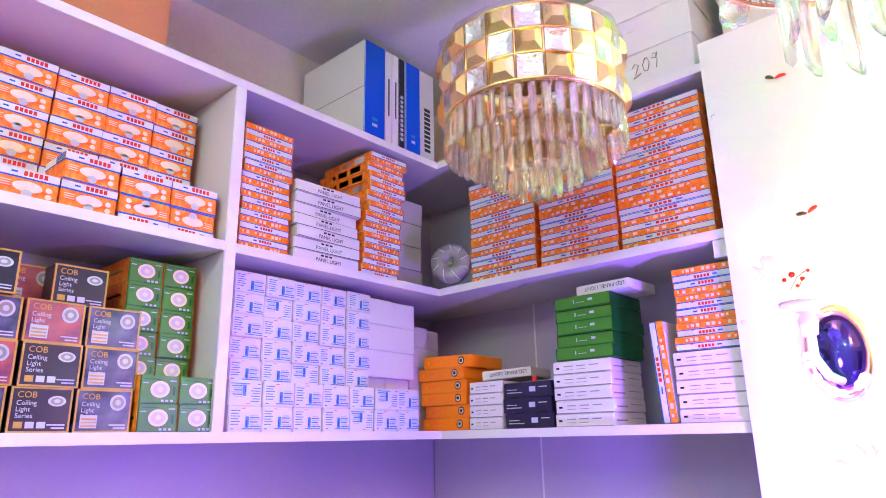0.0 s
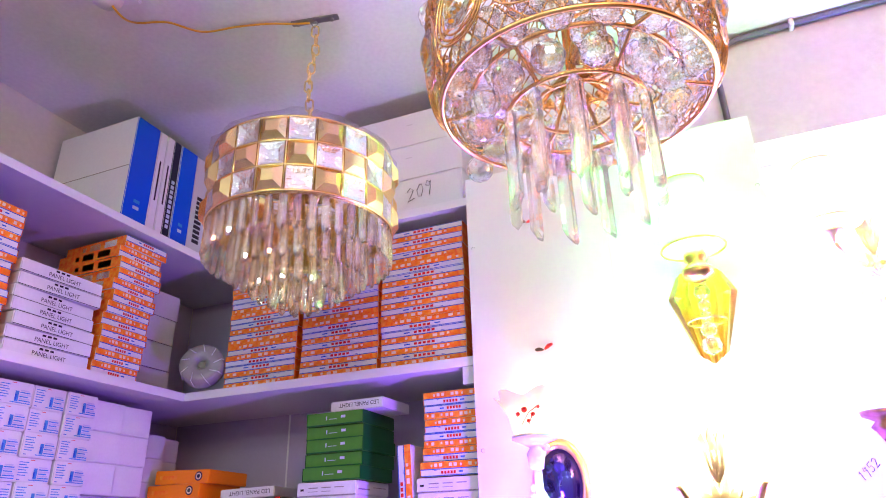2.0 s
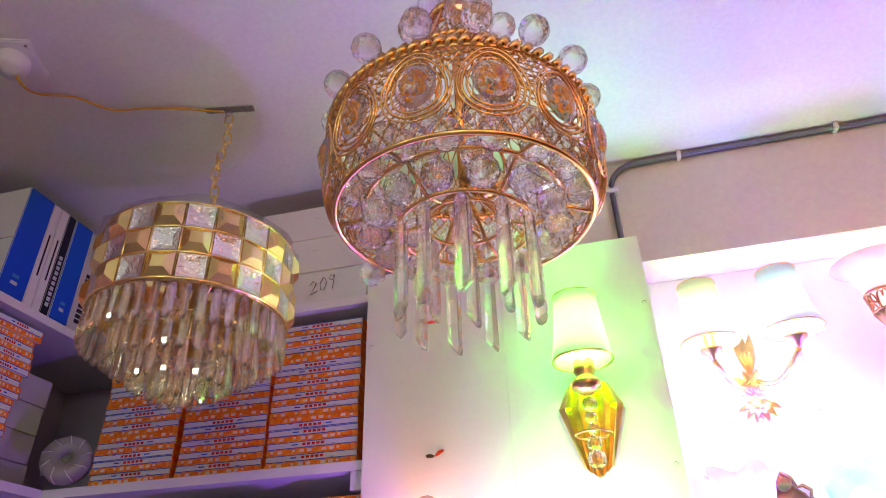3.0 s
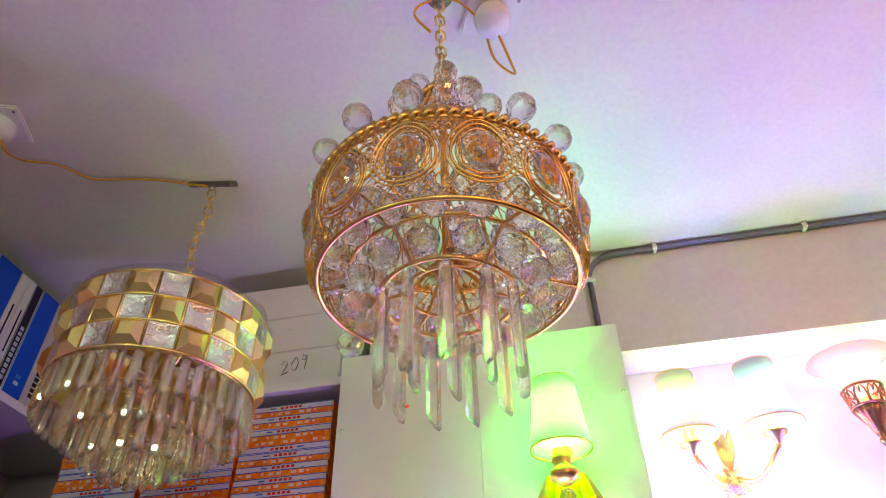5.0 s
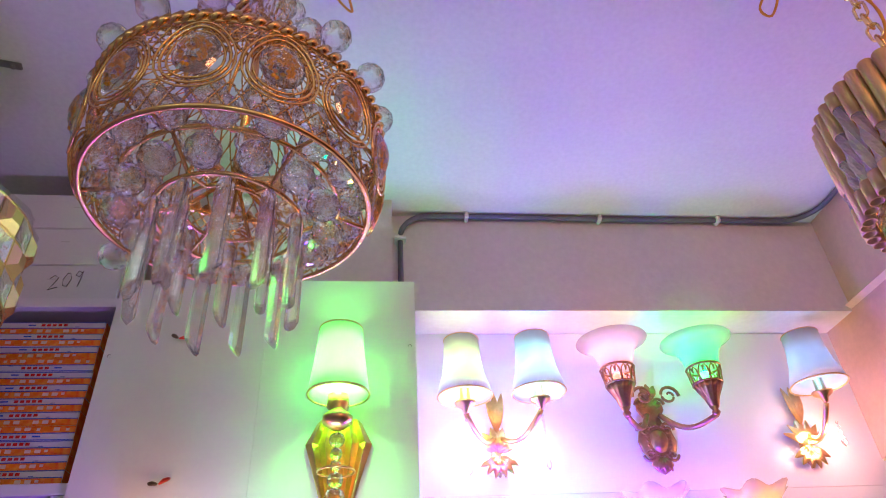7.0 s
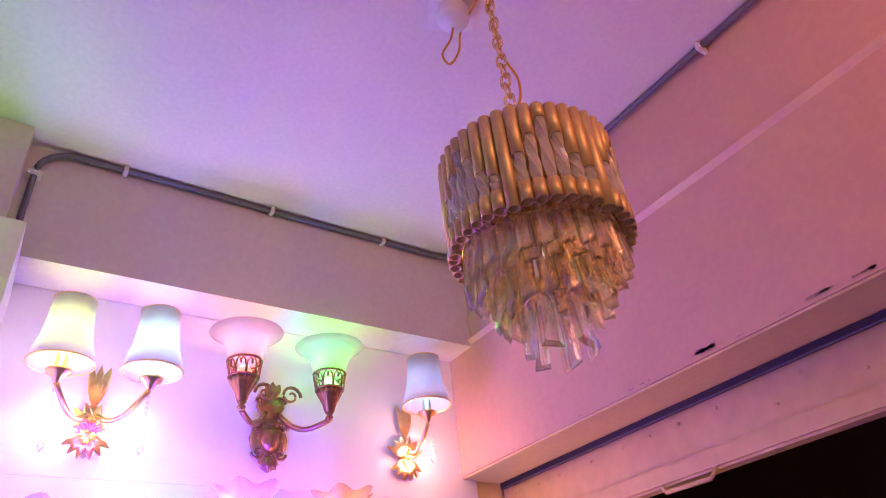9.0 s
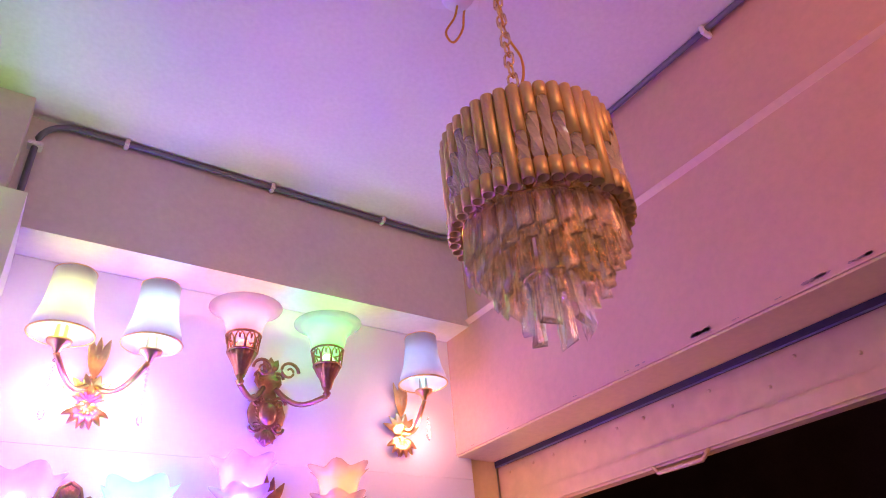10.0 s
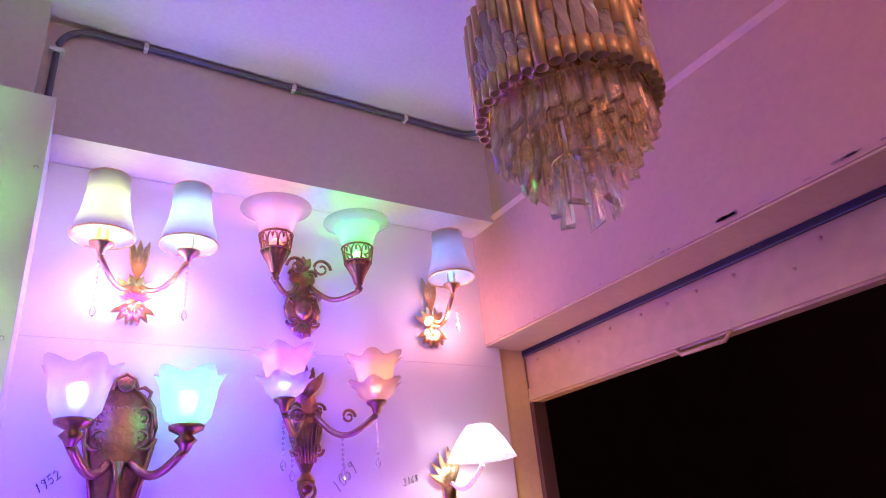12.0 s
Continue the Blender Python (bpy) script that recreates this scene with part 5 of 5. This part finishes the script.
def s_arm(p0, p1, sag, t=0.006):
    """A curved arm from the plate down and up to a cup."""
    a, b = Vector(p0), Vector(p1)
    pts = []
    for k in range(13):
        f = k / 12
        p = a.lerp(b, f)
        p.z -= sag * math.sin(math.pi * f) * (1.2 - 0.4 * f)
        pts.append(p)
    return lambda bm: tube(bm, pts, t, 8)


def bead_string(bm, x, y, z, n, step=0.011, r=0.0042, end=0.012):
    for k in range(n):
        spin(bm, [(0.0004, -r), (r, 0), (0.0004, r)], 7, 0, Matrix.Translation((x, y, z - k * step)), smooth=False)
    spin(bm, [(0.0004, 0), (end * 0.55, -end * 1.1), (end * 0.45, -end * 1.7), (0.0004, -end * 2.3)], 7, 0, Matrix.Translation((x, y, z - n * step + 0.004)), smooth=False)


YB = 0.283
bell_shade = [(0.060, 0.0), (0.056, 0.020), (0.047, 0.050), (0.042, 0.085), (0.040, 0.128)]


def cloth_shade(parent, at, r=0.060, h=0.128, trim=M_brass, prof=None):
    k = r / 0.060
    sh = bits(parent, "shade", lambda bm: spin(bm, thick([(a * k, b * h / 0.128) for a, b in (prof or bell_shade)]), 36, closed=True), S_cloth, "pale cloth shade", at)

    for rr, zz, t in ((r, 0.0, 0.0022), ((prof or bell_shade)[-1][0] * k, h, 0.0014)):
        bits(sh, "rim", lambda bm: ring(bm, rr, zz, t, 36), trim, "thin brass rim")
    return sh


def candle(parent, at, metal, h=0.06):
    bits(parent, "candle_cup", lambda bm: spin(bm, [(0.0005, -0.030), (0.006, -0.026), (0.010, -0.016), (0.022, -0.008), (0.024, -0.002), (0.012, 0.002), (0.011, 0.030), (0.0005, 0.032)], 18), metal, "turned lamp cup", at)


# double lamp with two cloth shades and a bright leafy brass plate
L = wall_lamp(1.5683, YB, 2.14, "brass double wall lamp with cloth shades, lit")
for dx, dz in ((-0.084, 0.072), (0.086, 0.080)):
    cloth_shade(L, (dx, -0.118, dz), 0.061, 0.140)
    candle(L, (dx, -0.118, dz - 0.012), M_brass)
    bits(L, "arm", s_arm((dx * 0.12, -0.018, 0.010), (dx, -0.118, dz - 0.040), 0.030), M_brass, "curved brass arm")
    bits(L, "crystal_drop", lambda bm, dx=dx, dz=dz: bead_string(bm, dx, -0.118, dz - 0.055, 8, 0.012), G_clear, "hanging crystal drop")


def leafy(bm):
    spin(bm, [(0.002, -0.075), (0.012, -0.060), (0.018, -0.035), (0.014, -0.010), (0.020, 0.010), (0.012, 0.030), (0.002, 0.045)], 18, 0, Matrix.Diagonal((1, 0.7, 1, 1)))
    for a in (-64, -38, -14, 14, 38, 64):
        leaf(bm, pose(0, -0.010, -0.020, 0, a, 0), 0.060, 0.012)
        leaf(bm, pose(0, -0.008, -0.030, 0, 180 + a, 0), 0.050, 0.011)
    for a in (-12, 0, 12):
        leaf(bm, pose(0, -0.010, 0.030, 0, a, 0), 0.095, 0.012)


bits(L, "back_plate", leafy, M_brass, "leafy brass back plate", (0, -0.004, 0))

# double lamp with glass bells over pierced bronze cups
L = wall_lamp(1.9523, YB, 2.17, "bronze double wall lamp with glass bells, red and green lit")
bits(L, "back_plate", lambda bm: ornate_plate(bm, 0.215, 0.092), M_bronze, "ornate bronze back plate", (0, -0.008, 0.0))
for dx in (-0.106, 0.104):
    bits(L, "glass_bell", lambda bm: petals(bm, [(0.037, 0.0), (0.041, 0.020), (0.048, 0.042), (0.062, 0.062), (0.084, 0.072)], 1, 0.0, 0.0), S_milk, "frosted glass bell shade", (dx, -0.122, 0.104))

    def arches(bm):
        """A hoop over a row of pierced arches, each one with a drop in it."""
        ring(bm, 0.0385, 0.0, 0.0030, 30)
        ring(bm, 0.0330, -0.040, 0.0026, 28)
        for k in range(9):
            a = 2 * math.pi * k / 9
            for sgn in (0.30, -0.30):
                tube(bm, [((0.033 + 0.0055 * f) * math.cos(a + sgn * w), (0.033 + 0.0055 * f) * math.sin(a + sgn * w), -0.040 + 0.040 * f) for f, w in ((0.0, 1.0), (0.35, 1.1), (0.7, 0.9), (0.92, 0.45), (0.80, 0.12), (0.55, 0.0))], 0.0021, 5)

    def bowl(bm):
        """The fluted lower bowl, its collar and stem."""
        petals(bm, [(0.007, -0.100), (0.012, -0.092), (0.017, -0.075), (0.027, -0.055), (0.033, -0.040)], 14, 0.0022, 0.0, 56, 0.002)
        spin(bm, [(0.0005, -0.118), (0.006, -0.116), (0.010, -0.108), (0.006, -0.102), (0.011, -0.096), (0.0005, -0.092)], 16)
    bulb(L, (dx, -0.122, 0.078), B_red if dx < 0 else B_green, 0.018)
    tagged(bits(L, "pierced_band", arches, M_bronze, "band of pierced bronze arches", (dx, -0.122, 0.104)), kind="stuff")
    bits(L, "fluted_bowl", bowl, M_bronze, "fluted bronze bowl", (dx, -0.122, 0.104))
    bits(L, "arm", s_arm((dx * 0.15, -0.020, 0.030), (dx, -0.122, -0.010), 0.030, 0.0065), M_bronze, "curved bronze arm")
    bits(L, "scroll", lambda bm, dx=dx: curl(bm, dx * 0.55, -0.06, 0.062, 0.026, 1 if dx > 0 else -1, 0.0042, lean=0 if dx > 0 else math.pi), M_bronze)

# single lamp with a cloth shade beside the wall
L = wall_lamp(2.3235, YB, 2.145, "brass single wall lamp with a cloth shade, lit")
cloth_shade(L, (0.013, -0.115, 0.088), 0.0645, 0.132)
candle(L, (0.013, -0.115, 0.072), M_brass)
bits(L, "arm", s_arm((0.006, -0.016, 0.0), (0.013, -0.115, 0.042), 0.035), M_brass, "curved brass arm")
bits(L, "back_plate", leafy, M_brass, "leafy brass back plate", (0, -0.004, 0))
bits(L, "crystal_drop", lambda bm: bead_string(bm, 0.03, -0.10, 0.0, 3), G_clear, "hanging crystal drop")

# large bronze double lamp with tulip glasses
L = wall_lamp(1.5703, YB, 1.807, "bronze double wall lamp with frosted tulip glasses, lit")
tulip = [(0.028, 0.0), (0.044, 0.020), (0.050, 0.050), (0.054, 0.080), (0.066, 0.105)]


def big_plate(bm):
    spin(bm, [(0.002, -0.22), (0.03, -0.20), (0.045, -0.15), (0.040, -0.09), (0.054, -0.05), (0.062, 0.0), (0.064, 0.045), (0.058, 0.080), (0.042, 0.108), (0.022, 0.124), (0.016, 0.140), (0.002, 0.150)], 28, 0, Matrix.Diagonal((1, 0.32, 1, 1)))
    for s in (-1, 1):
        curl(bm, s * 0.060, -0.012, 0.062, 0.020, s, 0.0045, lean=0 if s > 0 else math.pi)
        curl(bm, s * 0.066, -0.012, 0.018, 0.026, -s, 0.005, lean=0 if s > 0 else math.pi)
        for k in range(12):
            spin(bm, [(0.0003, -0.003), (0.003, 0), (0.0003, 0.003)], 6, 0, Matrix.Translation((s * (0.040 - 0.0022 * k), -0.016, -0.01 + 0.010 * k)))
    edge = [(0.040, -0.10), (0.050, -0.05), (0.062, 0.0), (0.065, 0.04), (0.058, 0.08), (0.046, 0.098), (0.050, 0.112), (0.036, 0.122), (0.024, 0.118), (0.018, 0.138), (0.0, 0.150)]
    for s in (-1, 1):
        tube(bm, [(s * x, -0.014, z) for x, z in edge], 0.0042, 7)
        for k in range(14):
            a = -0.9 + k * 0.20
            spin(bm, [(0.0003, -0.0024), (0.0026, 0), (0.0003, 0.0024)], 6, 0, Matrix.Translation((s * 0.047 * math.cos(a), -0.019, 0.030 + 0.050 * math.sin(a))))
    for a in (-30, -10, 10, 30):
        leaf(bm, pose(0, -0.012, 0.112, 0, a, 0), 0.034, 0.010)
    tube(bm, [(0, -0.018, -0.20), (0, -0.030, -0.10), (0, -0.030, -0.03)], 0.020, 14, taper=0.7)


bits(L, "back_plate", big_plate, M_bronze, "large shield-shaped bronze plate")
for dx, dz in ((-0.093, 0.026), (0.102, 0.017)):
    bulb(L, (dx, -0.133, dz + 0.056), B_blue if dx < 0 else B_mint, 0.019)
    bits(L, "tulip_glass", lambda bm: petals(bm, tulip, 5, 0.008, 0.008), S_milk, "frosted glass with a wavy rim", (dx, -0.133, dz))
    bits(L, "cup", lambda bm: spin(bm, [(0.0005, -0.045), (0.008, -0.044), (0.014, -0.032), (0.022, -0.024), (0.012, -0.014), (0.032, -0.004), (0.034, 0.004), (0.0005, 0.006)], 24), M_bronze, "turned bronze cup", (dx, -0.133, dz))
    bits(L, "arm", s_arm((dx * 0.2, -0.030, -0.030), (dx, -0.133, dz - 0.040), 0.035, 0.009), M_bronze, "heavy bronze arm")

# bronze double lamp with flower glasses and crystal strings
L = wall_lamp(1.9631, YB, 1.86, "bronze double wall lamp with flower glasses and crystals, lit")


def urn(bm):
    spin(bm, [(0.002, -0.16), (0.020, -0.145), (0.022, -0.125), (0.010, -0.110), (0.022, -0.085), (0.040, -0.030), (0.044, 0.000), (0.036, 0.012), (0.040, 0.022), (0.028, 0.050), (0.020, 0.080), (0.014, 0.110), (0.002, 0.150)], 20, 0, Matrix.Diagonal((1, 0.42, 1, 1)), smooth=False)
    for a in (-34, -12, 12, 34):
        leaf(bm, pose(0, -0.012, 0.06, 0, a, 0), 0.075, 0.012)
    for s in (-1, 1):
        curl(bm, s * 0.045, -0.012, 0.030, 0.018, s, 0.004, lean=0 if s > 0 else math.pi)
        curl(bm, s * 0.040, -0.012, -0.060, 0.016, -s, 0.004, lean=0 if s > 0 else math.pi)
    for k in range(7):
        tube(bm, [(-0.036 + 0.012 * k, -0.017, 0.0), (-0.018 + 0.006 * k, -0.016, -0.090)], 0.0022, 5)
    ring(bm, 0.018, 0.0, 0.004, 20, 0, Matrix.Translation((0, -0.012, -0.150)) @ Matrix.Rotation(radians(90), 4, "X"))


bits(L, "back_plate", urn, M_bronze, "urn-shaped bronze plate with leaves")
for dx, gl in ((-0.096, S_milk), (0.121, S_petal)):
    bulb(L, (dx, -0.132, 0.072), B_blue if dx < 0 else B_orange, 0.016)
    bits(L, "flower_glass", lambda bm: (petals(bm, [(0.020, 0.0), (0.040, 0.016), (0.046, 0.030), (0.060, 0.044)], 6, 0.008, 0.005), petals(bm, [(0.036, 0.030), (0.042, 0.060), (0.048, 0.085), (0.066, 0.104)], 6, 0.009, 0.006)), gl, "petal-edged glass flower", (dx, -0.132, 0.026))
    bits(L, "cup", lambda bm: spin(bm, [(0.0005, -0.030), (0.008, -0.026), (0.012, -0.012), (0.022, -0.004), (0.024, 0.002), (0.0005, 0.004)], 20), M_bronze, "small bronze cup", (dx, -0.132, 0.026))
    bits(L, "arm", s_arm((dx * 0.15, -0.020, 0.015), (dx, -0.132, -0.002), 0.045, 0.007), M_bronze, "curved bronze arm")
    bits(L, "scroll", lambda bm, dx=dx: curl(bm, dx * 0.72, -0.09, 0.0, 0.018, 1 if dx > 0 else -1, 0.004, lean=0 if dx > 0 else math.pi), M_bronze)
    for x, y, z, n in ((dx, -0.128, -0.010, 8), (dx * 0.55, -0.06, -0.035, 7)):
        bits(L, "crystal_string", lambda bm: bead_string(bm, x, y, z, n), G_clear, "string of hanging crystals")

# small lamp with a pleated shade, white leaf plate
L = wall_lamp(2.3421, YB, 1.765, "small white wall lamp with a pleated shade, lit")


def pleats(bm):
    n = 40
    rings = [[bm.verts.new((r * (1 + (0.035 if i % 2 else -0.035)) * math.cos(2 * math.pi * i / n), r * (1 + (0.035 if i % 2 else -0.035)) * math.sin(2 * math.pi * i / n), z)) for i in range(n)] for r, z in ((0.084, -0.008), (0.058, 0.038), (0.030, 0.074))]
    for a, b in zip(rings, rings[1:]):
        for i in range(n):
            bm.faces.new((a[i], a[(i + 1) % n], b[(i + 1) % n], b[i]))


bits(L, "shade", pleats, S_cloth, "pleated white shade", (0.028, -0.120, 0.0))
bits(L, "arm", s_arm((0.0, -0.016, -0.05), (0.028, -0.120, -0.02), 0.03), M_ceramic, "white arm")
bits(L, "back_plate", lambda bm: [leaf(bm, pose(0, -0.008, -0.06, 0, a, 0), 0.10 - abs(a) * 0.0005, 0.012) for a in (-60, -40, -20, 0, 20)] and spin(bm, [(0.002, -0.12), (0.018, -0.10), (0.022, -0.06), (0.012, -0.02), (0.002, 0.0)], 16, 0, Matrix.Diagonal((1, 0.6, 1, 1))), M_brass, "leaf-shaped back plate")

# lamp on the panel: straight shade over a pleated brass fan
L = wall_lamp(1.2205, -0.015, 2.064, "brass fan wall lamp with a white shade, green lit")
cloth_shade(L, (0, -0.085, 0.042), 0.0545, 0.130, M_brass, [(0.060, 0.0), (0.0558, 0.032), (0.0514, 0.064), (0.0472, 0.096), (0.0440, 0.128)])


def fan(bm):
    n = 10
    top, mid, low = [], [], []
    for i in range(n + 1):
        f = i / n * 2 - 1
        d = -0.010 if i % 2 else -0.002
        top.append(bm.verts.new((0.040 * f, d, 0.020 + 0.012 * (1 - f * f))))
        mid.append(bm.verts.new((0.060 * f, d * 1.4, -0.020)))
        low.append(bm.verts.new((0.026 * f, d, -0.130 - 0.020 * (1 - abs(f)))))
    for i in range(n):
        bm.faces.new((top[i], top[i + 1], mid[i + 1], mid[i]))
        bm.faces.new((mid[i], mid[i + 1], low[i + 1], low[i]))


bits(L, "fan_plate", fan, M_brass, "pleated brass fan plate", (0, -0.004, 0))
bits(L, "neck", lambda bm: spin(bm, [(0.0005, 0.045), (0.018, 0.040), (0.020, 0.020), (0.014, 0.012), (0.026, 0.002), (0.026, -0.010), (0.012, -0.020), (0.0005, -0.022)], 20), M_brass, "turned brass neck", (0, -0.085, 0))
bits(L, "hoop", lambda bm: ring(bm, 0.031, -0.085, 0.0022, 24), M_brass, "brass hoop", (0, -0.058, 0))
for r, z in ((0.014, -0.036), (0.011, -0.060), (0.010, -0.080), (0.014, -0.104), (0.017, -0.132)):
    bits(L, "glass_bead", lambda bm: spin(bm, [(0.0004, -r), (r * 0.8, -r * 0.6), (r, 0), (r * 0.8, r * 0.6), (0.0004, r)], 12, 0, Matrix.Translation((0, -0.075, z)), smooth=False), G_clear, "cut crystal bead")

# lamp on the panel: flower glass over an oval plaque
L = wall_lamp(0.925, -0.015, 1.730, "ceramic wall lamp with flower glass and oval blue plaque")
bits(L, "flower_glass", lambda bm: petals(bm, [(0.034, 0.0), (0.038, 0.012), (0.044, 0.036), (0.066, 0.066)], 6, 0.008, 0.006), S_petal, "pale glass flower with painted blossoms", (-0.020, -0.085, 0.080))


def blossoms(bm):
    for a, z, r in ((-1.9, 0.030, 0.0042), (-1.6, 0.036, 0.0055), (-1.3, 0.028, 0.004), (-1.5, 0.018, 0.0034), (-1.1, 0.040, 0.0032)):
        rr = 0.0455 + (z - 0.030) * 0.4
        spin(bm, [(0.0004, -r * 0.4), (r, 0), (0.0004, r * 0.4)], 7, 0, Matrix.Translation((rr * math.cos(a), rr * math.sin(a), z)) @ Matrix.Rotation(radians(90), 4, "X"), smooth=False)
    for a0, a1, z0, z1 in ((-1.8, -1.1, 0.012, 0.042), (-1.5, -1.2, 0.010, 0.030)):
        tube(bm, [((0.044 + 0.3 * (z - 0.02)) * math.cos(a), (0.044 + 0.3 * (z - 0.02)) * math.sin(a), z) for a, z in ((a0, z0), ((a0 + a1) / 2, (z0 + z1) / 2 + 0.004), (a1, z1))], 0.0008, 4)


bits(L, "blossom", blossoms, M_red, "painted red blossoms", (-0.020, -0.087, 0.080))
bits(L, "cup", lambda bm: spin(bm, [(0.0005, -0.060), (0.012, -0.055), (0.016, -0.030), (0.010, -0.020), (0.024, -0.012), (0.040, -0.006), (0.040, 0.0), (0.0005, 0.002)], 24), M_ceramic, "white ceramic cup", (-0.020, -0.085, 0.078))
oval = Matrix.Rotation(radians(90), 4, "X") @ Matrix.Diagonal((1, 1.55, 1, 1))
bits(L, "plaque", lambda bm: spin(bm, [(0.0005, 0.006), (0.040, 0.006), (0.042, 0.002), (0.042, 0.0)], 32, 0, oval), M_mirror, "dark blue oval plaque")
bits(L, "plaque_rim", lambda bm: spin(bm, [(0.040, 0.0), (0.041, 0.012), (0.047, 0.014), (0.052, 0.008), (0.053, 0.0)], 32, 0, oval), M_brass, "moulded brass rim")


def posy(bm):
    rg = random.Random(4)
    for k in range(26):
        a = rg.uniform(-2.6, -0.6) if k < 16 else rg.uniform(1.9, 3.6)
        r = rg.uniform(0.006, 0.011)
        p = Vector((0.046 * math.cos(a), -0.014 - rg.random() * 0.012, 0.070 * math.sin(a)))
        spin(bm, [(0.0004, -r * 0.6), (r * 0.8, -r * 0.4), (r, 0), (r * 0.8, r * 0.4), (0.0004, r * 0.6)], 8, 0, Matrix.Translation(p) @ Matrix.Rotation(rg.uniform(0, 3), 4, "X"), smooth=False)
    tube(bm, [(-0.02, -0.085, 0.025), (-0.025, -0.06, -0.01), (-0.015, -0.03, -0.04), (0.0, -0.01, -0.05)], 0.008, 8)


tagged(bits(L, "posy", posy, M_ceramic, "modelled white ceramic flowers"), kind="stuff")

# lamp on the panel: two clear bells, bright white
L = wall_lamp(1.190, -0.015, 1.72, "double wall lamp with white glass bells, very bright")
for dx, r in ((-0.060, 0.052), (0.068, 0.048)):
    bits(L, "glass_bell", lambda bm, r=r: petals(bm, [(r * 0.45, 0.0), (r * 0.5, 0.025), (r * 0.65, 0.055), (r, 0.078)], 1, 0, 0), S_milk, "white glass bell shade", (dx, -0.085, 0.0))
    bits(L, "arm", s_arm((dx * 0.2, -0.014, -0.04), (dx, -0.085, -0.004), 0.03), M_brass, "curved brass arm")
bits(L, "back_plate", leafy, M_brass, "leafy brass back plate", (0, -0.004, -0.03))

# lower lamp on the panel, only its leaf crest shows
L = wall_lamp(0.945, -0.015, 1.52, "wall lamp plate with a crest of pale leaves")
bits(L, "leaf_crest", lambda bm: [leaf(bm, pose(0, -0.006, 0, 0, a, 0), 0.06, 0.010) for a in (-60, -40, -20, 0, 20, 40, 60)], M_ceramic, "crest of pale leaves")

# small ornaments on the panel
for x, z, rot in ((0.902, 2.260, 15), (0.917, 1.980, -10)):
    ob = tagged(new("panel_ornament"), "tiny red and brown winged ornament on the panel", "ornament", "panel ornaments")
    ob.matrix_basis = pose(x, -0.016, z, 0, rot, 0)
    for nm, a, m in (("wing", 62, M_red), ("wing", -70, M_brown)):
        bits(ob, nm, lambda bm, a=a: leaf(bm, pose(0, -0.006, 0, -30, a, 0), 0.024, 0.0045), m)

# handwriting on the board
for txt, x, z, rot, size in (("1952", 1.442, 1.726, -40, 0.017), ("1059", 2.042, 1.702, -48, 0.027), ("3168", 2.213, 1.714, -14, 0.016)):
    ob = tagged(part("handwriting", scrawl(txt, size), M_black), "dark handwritten number on the white board", "writing")
    ob.matrix_basis = pose(x, YB - 0.0008, z, 0, rot, 0)
